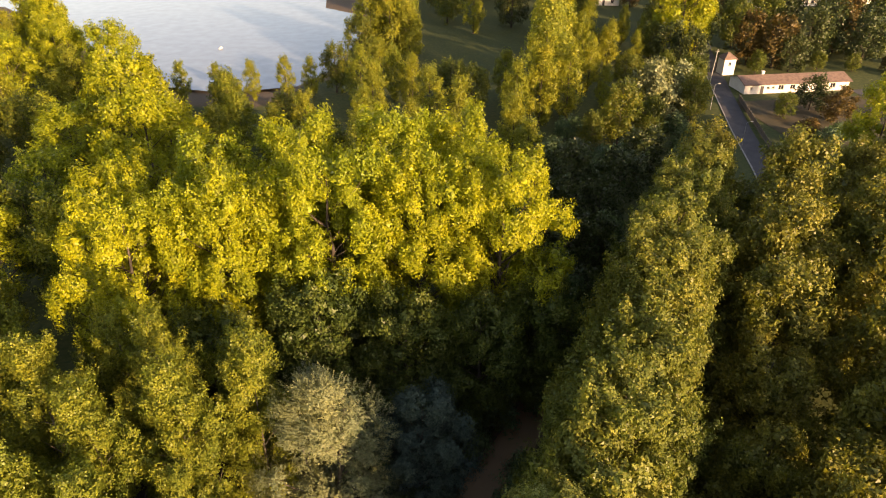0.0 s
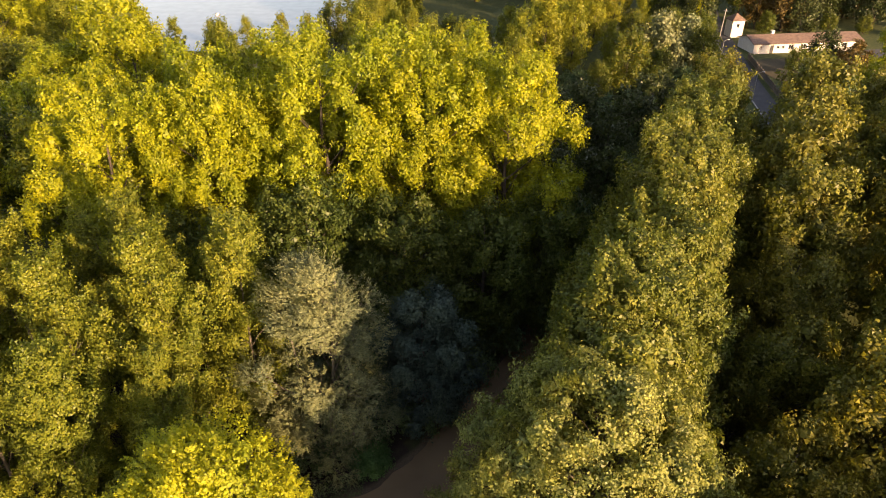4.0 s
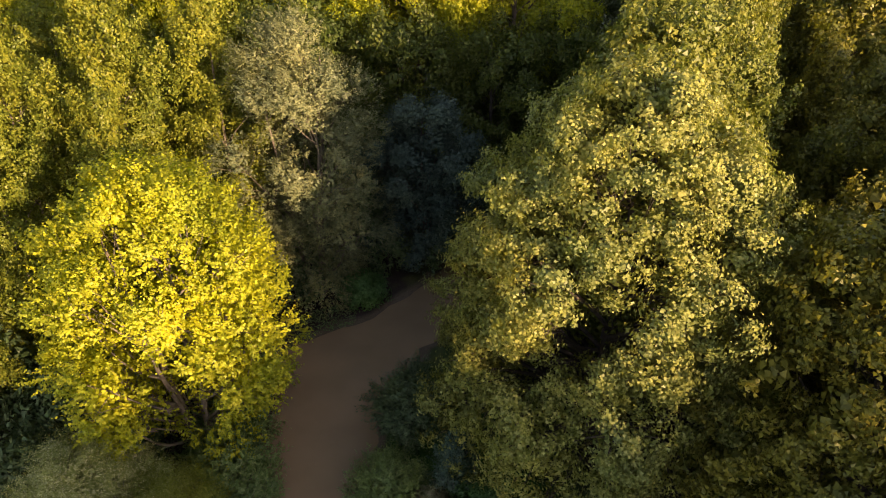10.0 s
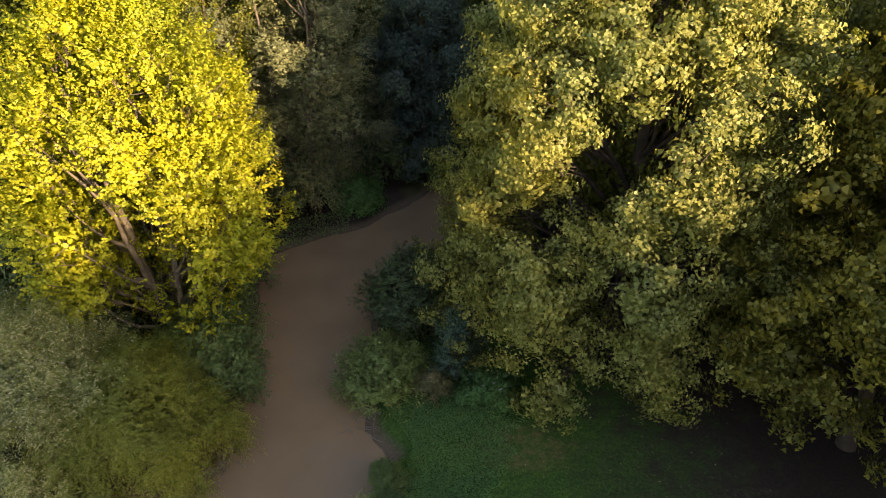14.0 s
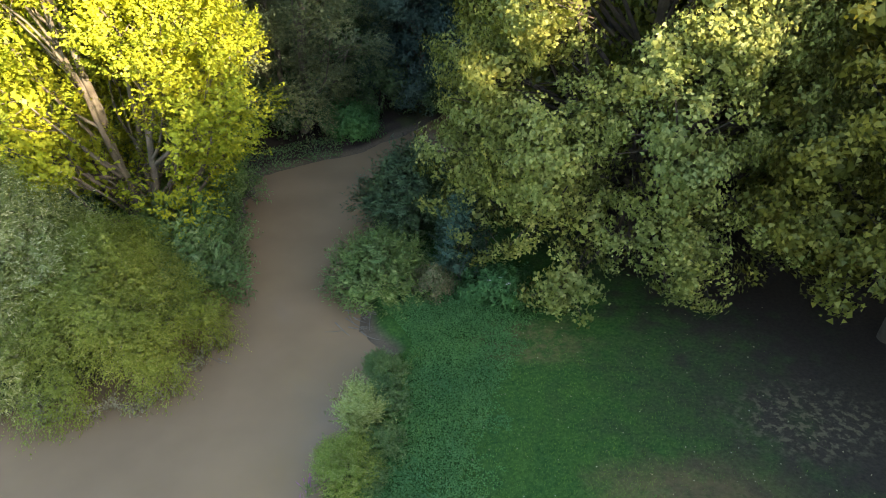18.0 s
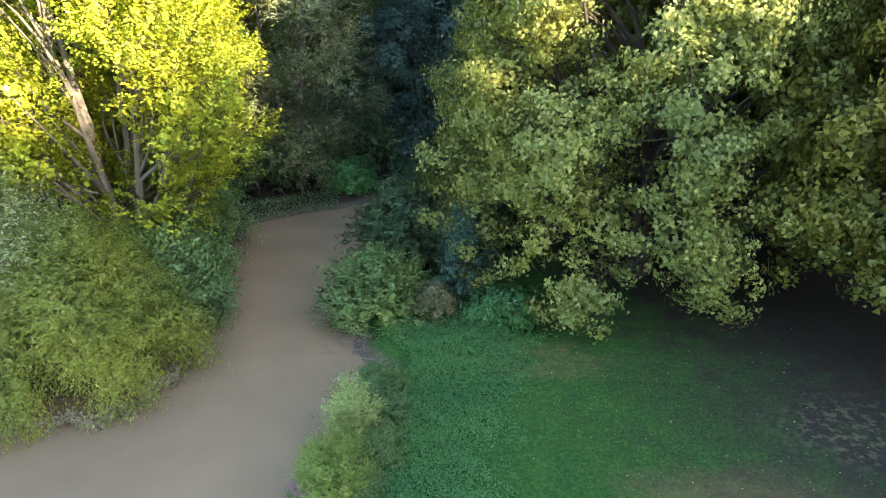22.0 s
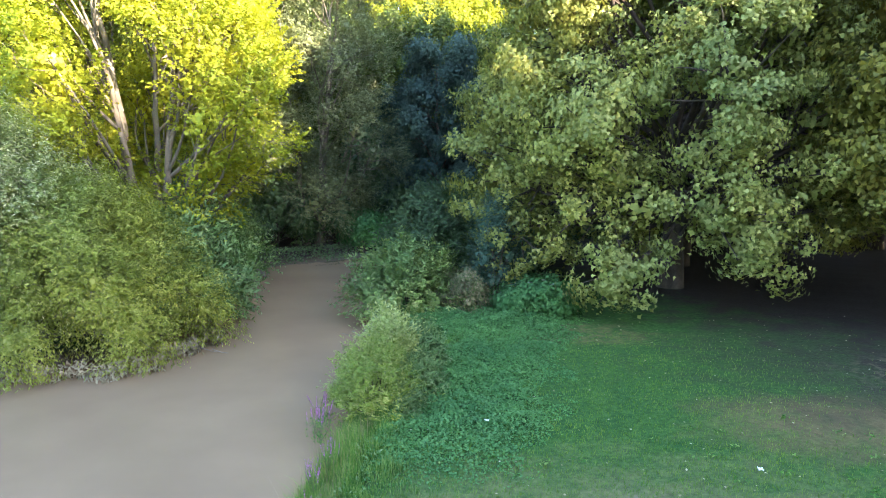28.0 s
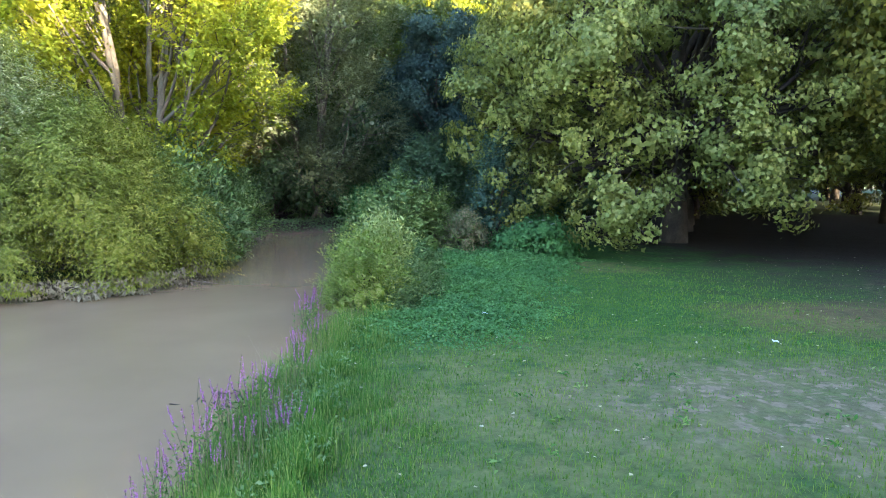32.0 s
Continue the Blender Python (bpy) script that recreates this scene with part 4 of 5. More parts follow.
rosette = np.repeat(p, 9, axis=0) + np.concatenate([r.normal(0, 0.07, (len(p) * 9, 2)), r.uniform(0.03, 0.09, (len(p) * 9, 1))], axis=1)
tagged(new("lawn_weeds", mesh_of("lawn_weeds", *leaf_mesh(rosette, np.tile([0, 0, 1.0], (len(rosette), 1)), 0.10, r, 0.4, 0.1, 0.35), L_BANK)), "flat leafy weeds dotted over the lawn", "weeds", kind="stuff")
# fallen leaves
p, d, r = scatter(420, -4, 14, 2.5, 22, lambda x, y, d: d > 1.2, 105)
p[:, 2] += 0.05
tagged(new("fallen_leaves", mesh_of("fallen_leaves", *leaf_mesh(p, np.tile([0, 0, 1.0], (len(p), 1)), 0.06, r, 0.85, 0.0, 0.25), DRYLEAF)), "pale dry leaves scattered on the lawn", "leaf litter", kind="stuff")


def loosestrife(seed):
    """A clump of purple loosestrife: stems, leaves and flower spikes."""
    rng = np.random.default_rng(seed)
    plant = tagged(new("loosestrife"), "purple loosestrife clump flowering at the water's edge", "wild flower", "loosestrife on the bank")
    green = []
    for _ in range(rng.integers(6, 10)):
        foot = np.array([*rng.normal(0, 0.12, 2), -0.05])
        tip = foot + np.array([*rng.normal(0, 0.16, 2), rng.uniform(0.75, 1.2)])
        part("stem", mesh_of("stem", *limb(foot, tip, 0.008, 0.003, rng, 0, 4), STEM), STEM, plant)
        k = rng.random((46, 1))
        spot = foot + (tip - foot) * (0.62 + 0.40 * k) + rng.normal(0, 0.009, (46, 3))
        tagged(part("flower_spike", mesh_of("flower_spike", *leaf_mesh(spot, unit(rng.normal(0, 1, (46, 3))), 0.026, rng, 0.8, 0, 0.3), PURPLE), PURPLE, plant, "purple flower spike"), "purple flower spike", kind="stuff")
        k = rng.random((26, 1))
        green.append(leaf_mesh(foot + (tip - foot) * k * 0.7 + rng.normal(0, 0.05, (26, 3)), unit(rng.normal(0, 1, (26, 3)) + np.array([0, 0, 0.6])), 0.10, rng, 0.25, 0.2, 0.4))
    tagged(part("foliage", mesh_of("foliage", *joined(green), L_BANK), L_BANK, plant), kind="stuff")
    return plant


flowers = [loosestrife(s) for s in (1, 2, 3)]
SPOTS = [(-4.75, 11.6), (-4.6, 12.2), (-4.5, 11.2), (-4.4, 2.5), (-4.0, 2.3), (-4.3, 3.2), (-4.1, 3.7), (-4.45, 4.1), (-4.0, 4.5), (-3.75, 4.9), (-3.5, 4.7), (-4.2, 5.4), (-4.0, 6.0), (-4.25, 6.6), (-3.9, 7.3), (-4.2, 8.6), (-4.35, 9.2), (-4.1, 9.7), (-4.6, 3.4), (-4.5, 5.0)]
for i, (x, y) in enumerate(SPOTS):
    m = pose(x - 0.06, y, -0.25, 0, 0, 53 * i) @ Matrix.Scale(0.62 + 0.12 * (i % 4), 4)
    if i < 3:
        flowers[i].matrix_basis = m
    else:
        copy_thing(flowers[i % 3], m)


def driftwood(place, count, spread, label, seed, long=1.0, wood_mat=None):
    rng = np.random.default_rng(seed)
    pile = tagged(new("driftwood"), label, "driftwood")
    pile.matrix_basis = place
    for _ in range(count):
        c = np.array([*rng.normal(0, spread, 2), rng.uniform(0.0, 0.22 * long)])
        w = unit(np.array([rng.normal(0.8, 0.5), rng.normal(-0.8, 0.5), rng.normal(0, 0.12)])) * rng.uniform(0.3, 1.0) * long
        part("stick", mesh_of("stick", *limb(c - w, c + w, rng.uniform(0.012, 0.035) * math.sqrt(long), 0.006, rng, 0.05), wood_mat or DRIFT, True), wood_mat or DRIFT, pile)


driftwood(pose(-3.3, 21.6, -0.5), 34, 0.6, "tangle of grey driftwood sticks on the bank", 6)
driftwood(pose(-5.05, 7.4, -0.56), 46, 0.42, "dark sodden debris floating at the river's edge", 7, 0.22, BARK_DARK)
driftwood(pose(-9.2, 40.6, -0.5), 16, 0.8, "grey driftwood sticks below the far bank", 8)
driftwood(pose(-11.3, 33.5, -0.55), 3, 0.15, "dark branch floating near the far bank", 10)
driftwood(pose(-10.4, 19.0, -0.5), 14, 0.5, "grey twigs caught under the willow", 9, 0.5)
for x, y, a in ((-0.7, 11.6, 20), (4.6, 9.1, 75)):
    bm = bmesh.new()
    bmesh.ops.create_grid(bm, x_segments=4, y_segments=3, size=0.5)
    for v in bm.verts:
        v.co = Vector((v.co.x * 0.16, v.co.y * 0.10, 0.015 * math.sin(v.co.x * 9) * math.cos(v.co.y * 7) + 0.02))
    scrap = part("paper_scrap", bm, WHITE, None)
    scrap.matrix_basis = pose(x, y, 0.06, 4, 3, a)
    tagged(scrap, "crumpled white paper scrap lying on the lawn", "litter")


# ---- the country beyond ----
far_round = build_tree("far_tree", "round green tree in the distant wood", "tree", pose(-60, 88, 0), L_FAR, BARK_DARK, "distant wood",
                       seed=91, height=18, radius=6.2, base=1.5, shape="round", boughs=18, bough=2.4, sprays=12, spray=0.95, leaves=8000, leaf=0.46, cone=2.4, trunk_r=0.3, twigs=0, spread=0.3)
far_poplar = build_tree("far_poplar", "tall narrow poplar in the distant wood", "tree", pose(-50, 78, 0), L_FARPOPLAR, BARK_DARK, "distant wood",
                        seed=92, height=21, radius=4.6, base=1.5, shape="column", boughs=20, bough=1.8, sprays=12, spray=0.8, leaves=8000, leaf=0.40, cone=3.2, trunk_r=0.25, twigs=0, spread=0.3)
far_gold = build_tree("far_golden_tree", "golden green tree in the distant wood", "tree", pose(73, 216, 0), L_MOUND, BARK_DARK, "distant wood",
                      seed=93, height=31, radius=9.5, base=1.5, shape="round", boughs=26, bough=2.8, sprays=14, spray=1.1, leaves=20000, leaf=0.45, cone=2.6, trunk_r=0.4, twigs=0, spread=0.3)
far_grey = build_tree("far_willow", "grey green willow before the far road", "tree", pose(51, 163, 0), L_SILVER, BARK_DARK, "distant wood",
                      seed=94, height=15, radius=8.0, base=0.8, shape="dome", boughs=22, bough=2.2, sprays=14, spray=0.85, leaves=7000, leaf=0.6, cone=2.0, trunk_r=0.3, twigs=0, spread=0.3)
far_rust = build_tree("rusty_tree", "rust brown autumn tree behind the house", "tree", pose(99.5, 208, 0), L_RUST, BARK_DARK, "garden trees",
                      seed=95, height=16, radius=6.2, base=1.2, shape="round", boughs=20, bough=2.0, sprays=12, spray=0.8, leaves=3200, leaf=0.7, cone=2.0, trunk_r=0.3, twigs=0, spread=0.3)
far_gloom = build_tree("dark_far_tree", "dark green tree behind the house", "tree", pose(113, 216, 0), L_GLOOM, BARK_DARK, "garden trees",
                       seed=96, height=17, radius=6.5, base=1.0, shape="plume", boughs=22, bough=2.1, sprays=12, spray=0.85, leaves=3200, leaf=0.7, cone=2.2, trunk_r=0.3, twigs=0, spread=0.3)
far_brush = build_tree("far_bush", "low green scrub by the distant wood", "bush", pose(36, 128, 0), L_BUSH, BARK_DARK, "distant scrub",
                       seed=97, height=7, radius=5.2, base=0.2, shape="dome", boughs=14, bough=1.8, sprays=10, spray=0.8, leaves=2200, leaf=0.6, cone=2.0, trunk_r=0.15, twigs=0, spread=0.3)

# known single trees: kind, x, y, size, turn, taller
KNOWN = [(far_gloom, 9.5, 64.5, 0.62, 30, 0.9), (far_gloom, 17.5, 66, 0.55, 90, 0.85), (far_gloom, 13, 77, 0.7, 150, 0.9), (far_gloom, 20, 79, 0.6, 210, 0.9), (far_gloom, 15, 91, 0.75, 270, 0.9), (far_gloom, 23, 93, 0.68, 330, 0.9), (far_gloom, 19, 104, 0.75, 45, 0.9), (far_gloom, 27, 106, 0.7, 120, 0.9), (far_gloom, 33, 117, 0.75, 190, 0.9), (far_gloom, 24, 119, 0.8, 260, 0.9), (far_gloom, 40, 128, 0.75, 320, 0.9), (far_gloom, 6, 103, 0.85, 20, 1.0), (far_gloom, 46, 118, 0.7, 20, 0.9),
         (far_poplar, 25, 167, 1.25, 0, 1.08), (far_poplar, 27.5, 178, 1.3, 60, 1.1), (far_poplar, 29, 190, 1.3, 120, 1.12), (far_poplar, 32, 203, 1.3, 200, 1.1), (far_poplar, 34, 218, 1.3, 260, 1.1), (far_poplar, 37, 234, 1.3, 300, 1.1), (far_poplar, 23, 158, 0.95, 20, 1.0),
         (far_poplar, 17, 156, 0.8, 80, 1.0), (far_poplar, 30, 162, 0.9, 110, 1.0), (far_poplar, 40, 250, 1.3, 30, 1.1),
         (far_grey, 58.5, 168, 0.85, 100, 1.0), (far_gold, 40.5, 155, 0.33, 40, 0.95), (far_round, 60, 160, 0.72, 60, 1.0), (far_round, 64, 176, 0.7, 120, 1.0), (far_round, 48, 152, 0.55, 200, 1.0), (far_gold, 80, 228, 0.85, 130, 1.0),
         (far_poplar, -16, 211, 1.15, 0, 1.1), (far_poplar, -22, 216, 1.2, 70, 1.1), (far_poplar, -12, 218, 1.15, 140, 1.1), (far_poplar, -18, 223, 1.2, 210, 1.1), (far_round, -25, 209, 0.9, 280, 1.0), (far_poplar, -10, 209, 0.95, 330, 1.0),
         (far_gold, -106, 190, 0.75, 40, 0.9), (far_gold, -114, 205, 0.8, 140, 0.95), (far_gold, -97, 180, 0.7, 250, 0.95), (far_gold, -128, 222, 0.8, 310, 0.95), (far_gold, -122, 186, 0.75, 20, 0.95), (far_poplar, -88, 183, 0.55, 80, 0.95), (far_poplar, -78, 180, 0.55, 160, 0.95), (far_poplar, -68, 176, 0.55, 220, 0.95), (far_poplar, -58, 174, 0.55, 300, 0.95), (far_poplar, -50, 177, 0.55, 350, 0.95), (far_poplar, -42, 181, 0.55, 70, 0.95), (far_poplar, -35, 180, 0.55, 110, 0.95), (far_round, -29, 184, 0.7, 10, 1.1),
         (far_gloom, 93.3, 169.2, 0.60, 10, 0.95), (far_rust, 95.4, 160.3, 0.66, 70, 0.85), (far_round, 84.2, 163.3, 0.42, 130, 0.9), (far_rust, 82.3, 148.0, 0.5, 30, 0.7), (far_brush, 86, 146, 0.75, 200, 0.8), (far_brush, 92, 151, 0.6, 20, 0.8), (far_gloom, 116, 158, 0.4, 260, 1.2),
         (far_rust, 93, 211, 0.85, 150, 1.2), (far_round, 92, 201, 0.45, 60, 0.9), (far_gloom, 103, 204, 0.7, 30, 1.0), (far_gloom, 122, 222, 1.0, 90, 1.05), (far_gloom, 130, 214, 0.9, 200, 1.0), (far_rust, 127, 226, 1.0, 300, 1.0), (far_gloom, 138, 226, 1.0, 20, 1.0),
         (far_round, 112, 205, 0.4, 100, 0.8), (far_round, 122, 204, 0.38, 170, 0.8), (far_rust, 132, 203, 0.42, 230, 0.8), (far_round, 142, 210, 0.6, 290, 1.0), (far_gloom, 72, 199, 0.75, 140, 1.1), (far_gloom, 67, 206, 0.8, 10, 1.1), (far_rust, 141, 190, 0.6, 90, 1.0),
         (far_gloom, 84, 232, 1.0, 180, 1.1), (far_round, 96, 232, 0.95, 240, 1.0), (far_round, 107, 236, 1.0, 310, 1.0), (far_rust, 141, 250, 1.0, 45, 1.0), (far_gloom, 118, 246, 1.0, 75, 1.1), (far_gloom, 131, 240, 0.95, 165, 1.1)]
taken = [(k[1], k[2]) for k in KNOWN]
for kind, x, y, s, a, t in KNOWN:
    planted(kind, x, y, s, a, 0, t)


def wood(rng_seed, tries, x0, x1, y0, y1, gap, kinds, keep, size, tall=(0.95, 1.15)):
    """Seeded scattering of trees that keep their distance from one another."""
    rng = np.random.default_rng(rng_seed)
    for _ in range(tries):
        x, y = float(rng.uniform(x0, x1)), float(rng.uniform(y0, y1))
        side = 0.66 * (0.86 * y + 30) + 10
        if abs(x) > side or not keep(x, y) or float(polygon_distance(np.array([x]), np.array([y]), LAKE)[0]) < 5:
            continue
        if any((x - u) ** 2 + (y - v) ** 2 < gap * gap for u, v in taken):
            continue
        taken.append((x, y))
        kind = kinds[int(rng.integers(len(kinds)))]
        s = float(rng.uniform(*size))
        planted(kind, x, y, s, float(rng.uniform(0, 360)), 0, float(rng.uniform(*tall)))


def in_mound(x, y):
    return -44 < x < 14 and y < 97


wood(1, 1500, -175, -44, 62, 232, 10.5, (far_poplar, far_poplar, far_round, far_poplar, far_gold), lambda x, y: True, (0.75, 0.98), (0.75, 0.95))
wood(2, 900, -46, 18, 104, 228, 9.5, (far_poplar, far_poplar, far_round), lambda x, y: not in_mound(x, y) and not (-9 < x < 18 and 178 < y < 245) and not (x > 12 and y < 118) and (y < 150 or x > -24), (0.7, 0.85), (0.8, 1.0))
wood(3, 500, 14, 62, 112, 156, 6.5, (far_brush, far_brush, far_round), lambda x, y: x < 0.5 * y - 16, (0.5, 0.8), (0.8, 1.1))
wood(4, 700, 34, 66, 166, 250, 8.0, (far_round, far_brush, far_poplar), lambda x, y: x < 62 + (y - 165) * 0.1, (0.45, 0.7))
wood(5, 400, -30, 70, 245, 400, 16, (far_round, far_poplar, far_gloom), lambda x, y: not (62 < x < 85 and 290 < y < 318), (0.9, 1.2))
wood(6, 500, 76, 240, 236, 400, 16, (far_gloom, far_round, far_rust, far_round), lambda x, y: not (120 < x < 190 and 288 < y < 330), (0.8, 1.1))
wood(7, 500, 84, 150, 60, 130, 9, (far_round, far_gold, far_gloom), lambda x, y: y < 128 - (x - 84) * 0.1, (0.7, 0.9))

# an unseen tree belt beyond the lawn, added to cast the shade over it
for k in range(-9, 5):
    planted(far_round, 48 + 5.7 * k, -22 + 4.9 * k, 1.66, 50 * k, -2.0, 1.07 if k in (1, 2) else 1.05 if k < -1 else 1.0, "tall dense unseen tree added to shade the lawn")
    planted(far_round, 56 + 5.7 * k, -28 + 4.9 * k, 1.66, 80 * k, -2.0, 1.07 if k in (1, 2) else 1.05 if k < -1 else 1.0, "tall dense unseen tree added to shade the lawn")
    planted(far_brush, 50 + 5.7 * k, -24 + 4.9 * k, 1.2, 70 * k, -0.3, 1.3, "dark unseen undergrowth bush added to close the shade belt")


# ---- road, houses and gardens beyond the wood ----
def box(bm, x0, y0, z0, x1, y1, z1):
    vs = [bm.verts.new(c) for c in ((x0, y0, z0), (x1, y0, z0), (x1, y1, z0), (x0, y1, z0), (x0, y0, z1), (x1, y0, z1), (x1, y1, z1), (x0, y1, z1))]
    for f in ((3, 2, 1, 0), (4, 5, 6, 7), (0, 1, 5, 4), (1, 2, 6, 5), (2, 3, 7, 6), (3, 0, 4, 7)):
        bm.faces.new([vs[i] for i in f])
    return bm


def boxed(*c):
    return box(bmesh.new(), *c)


ASPHALT = surface("asphalt", [(0.3, (0.045, 0.045, 0.05)), (0.7, (0.075, 0.073, 0.075))], 0.4, 0.9, 0.3, 6)
RENDERED = surface("white_render", [(0.3, (0.70, 0.66, 0.60)), (0.7, (0.80, 0.77, 0.71))], 0.6, 0.9, 0.2, 8)
TILE = surface("clay_tile", [(0.3, (0.13, 0.085, 0.065)), (0.7, (0.22, 0.145, 0.11))], 1.2, 0.85, 0.5, 5)
WOOD = surface("weathered_wood", [(0.3, (0.09, 0.075, 0.06)), (0.7, (0.19, 0.165, 0.135))], 2.0, 0.9, 0.4, 12)
DARKPAINT = surface("dark_paint", [(0.3, (0.05, 0.05, 0.05)), (0.7, (0.09, 0.085, 0.08))], 2.0, 0.6, 0.1, 12)
STEEL = surface("galvanised_steel", [(0.3, (0.30, 0.31, 0.32)), (0.7, (0.45, 0.46, 0.47))], 3.0, 0.45, 0.1, 20, 0.8)
CONCRETE = surface("concrete", [(0.3, (0.26, 0.25, 0.23)), (0.7, (0.40, 0.38, 0.35))], 1.5, 0.9, 0.3, 14)
GARDEN = surface("garden_lawn", [(0.3, (0.035, 0.032, 0.014)), (0.7, (0.075, 0.058, 0.026))], 0.25, 0.95, 0.5, 4)
m, n, l, b = nodes_of("window_glass")
b.inputs["Base Color"].default_value, b.inputs["Roughness"].default_value = (0.02, 0.025, 0.03, 1), 0.05
GLASS = m


def strip(line, half, z0, z1):
    """A road or verge along a line, with real thickness."""
    bm = bmesh.new()
    pts = [Vector(p) for p in line]
    rows = []
    for i, p in enumerate(pts):
        t = (pts[min(i + 1, len(pts) - 1)] - pts[max(i - 1, 0)]).normalized()
        n = Vector((-t.y, t.x))
        a, c = p + n * half, p - n * half
        rows.append([bm.verts.new((a.x, a.y, z0)), bm.verts.new((a.x, a.y, z1)), bm.verts.new((c.x, c.y, z1)), bm.verts.new((c.x, c.y, z0))])
    for r0, r1 in zip(rows, rows[1:]):
        for k in range(3):
            bm.faces.new((r0[k], r0[k + 1], r1[k + 1], r1[k]))
    bmesh.ops.recalc_face_normals(bm, faces=bm.faces)
    return bm


ROAD = [(58, 95), (63, 112), (67, 131), (71, 155), (75.5, 178), (79.5, 198), (86, 228), (96, 262), (110, 310)]
tagged(part("road", strip(ROAD, 2.3, -0.2, 0.09), ASPHALT, None), "narrow grey asphalt lane beyond the wood", "road", kind="structure")
tagged(part("kerb", strip([(x - 2.45, y + 0.4) for x, y in ROAD], 0.12, -0.2, 0.18), CONCRETE, None), "pale concrete kerb of the lane", "kerb", kind="structure")
tagged(part("forecourt", strip([(113, 181), (128, 183), (150, 186)], 5.0, -0.2, 0.10), ASPHALT, None), "dark asphalt forecourt beside the long house", "forecourt", kind="structure")
tagged(part("garden_lawn", strip([(78.5, 158), (100, 161), (124, 164)], 18.0, -0.2, 0.085), GARDEN, None), "dry brownish garden lawn before the house", "lawn", kind="structure")

# fence along the lane
fence = tagged(new("garden_fence"), "dark weathered wooden fence along the lane", "fence")
def shared(name, bm, material):
    me = bpy.data.meshes.new(name)
    bm.to_mesh(me)
    bm.free()
    me.materials.append(material)
    return me


post_me = shared("post", box(boxed(-0.07, -0.07, -0.3, 0.07, 0.07, 1.75), -0.1, -0.1, 1.75, 0.1, 0.1, 1.82), WOOD)
board_me = shared("board", boxed(0, -0.02, 0.08, 0.18, 0.02, 1.52), WOOD)
rail_me = shared("rail", boxed(0.05, 0.021, 0, 2.0, 0.06, 0.1), WOOD)
p0, p1 = Vector((69.6, 125.0)), Vector((78.6, 178.0))
steps = int((p1 - p0).length / 2.05)
turn = math.degrees(math.atan2(p1.y - p0.y, p1.x - p0.x))
for k in range(steps):
    q = p0 + (p1 - p0) * (k / steps)
    part("post", post_me, WOOD, fence).matrix_basis = pose(q.x, q.y, 0, 0, 0, turn)
    for z in (0.4, 1.15):
        part("rail", rail_me, WOOD, fence).matrix_basis = pose(q.x, q.y, z, 0, 0, turn)
    for b in range(9):
        part("board", board_me, WOOD, fence).matrix_basis = pose(q.x, q.y, 0, 0, 0, turn) @ pose(0.1 + b * 0.21, 0, 0.05 * ((b * 7 + k) % 3) / 2)


def window(house, x, z0, w, h, y=0.0, shutters=True):
    """A window in a wall's opening: frame, pane and two open shutters."""
    win = part("window", boxed(x, y - 0.03, z0 - 0.1, x + w, y + 0.28, z0), CONCRETE, house)
    fr = bmesh.new()
    for c in ((x, z0, x + 0.07, z0 + h), (x + w - 0.07, z0, x + w, z0 + h), (x + 0.07, z0, x + w - 0.07, z0 + 0.07), (x + 0.07, z0 + h - 0.07, x + w - 0.07, z0 + h), (x + w / 2 - 0.03, z0 + 0.07, x + w / 2 + 0.03, z0 + h - 0.07)):
        box(fr, c[0], y + 0.12, c[1], c[2], y + 0.18, c[3])
    part("window_frame", fr, RENDERED, win)
    part("pane", boxed(x + 0.07, y + 0.14, z0 + 0.07, x + w - 0.07, y + 0.16, z0 + h - 0.07), GLASS, win)
    if shutters:
        for a in (x - w * 0.5 - 0.03, x + w + 0.03):
            part("shutter", boxed(a, y - 0.06, z0, a + w * 0.5, y - 0.02, z0 + h), RENDERED, win)


def wall_with(openings, length, height, y0, y1):
    """A wall along x from 0 to length, pierced by openings (x, z, width, height)."""
    bm, x = bmesh.new(), 0.0
    for ox, oz, w, h in sorted(openings):
        box(bm, x, y0, -0.2, ox, y1, height)
        if oz > 0:
            box(bm, ox, y0, -0.2, ox + w, y1, oz)
        box(bm, ox, y0, oz + h, ox + w, y1, height)
        x = ox + w
    box(bm, x, y0, -0.2, length, y1, height)
    return bm


def gable_roof(length, depth, z0, rise, over, thick=0.18):
    bm = bmesh.new()
    for y0, z_0, y1, z_1 in ((-over, z0 - over * rise / (depth / 2), depth / 2, z0 + rise), (depth + over, z0 - over * rise / (depth / 2), depth / 2, z0 + rise)):
        vs = [bm.verts.new(c) for c in ((-over, y0, z_0), (length + over, y0, z_0), (length + over, y1, z_1), (-over, y1, z_1),
                                        (-over, y0, z_0 + thick), (length + over, y0, z_0 + thick), (length + over, y1, z_1 + thick), (-over, y1, z_1 + thick))]
        for f in ((3, 2, 1, 0), (4, 5, 6, 7), (0, 1, 5, 4), (1, 2, 6, 5), (2, 3, 7, 6), (3, 0, 4, 7)):
            bm.faces.new([vs[i] for i in f])
    bmesh.ops.recalc_face_normals(bm, faces=bm.faces)
    return bm


def gable_end(x0, x1, depth, height, rise):
    bm = bmesh.new()
    outline = ((0, -0.2), (depth, -0.2), (depth, height), (depth / 2, height + rise), (0, height))
    a, c = [bm.verts.new((x0, y, z)) for y, z in outline], [bm.verts.new((x1, y, z)) for y, z in outline]
    bm.faces.new(a)
    bm.faces.new(c[::-1])
    for i in range(5):
        bm.faces.new((a[i], c[i], c[(i + 1) % 5], a[(i + 1) % 5]))
    bmesh.ops.recalc_face_normals(bm, faces=bm.faces)
    return bm


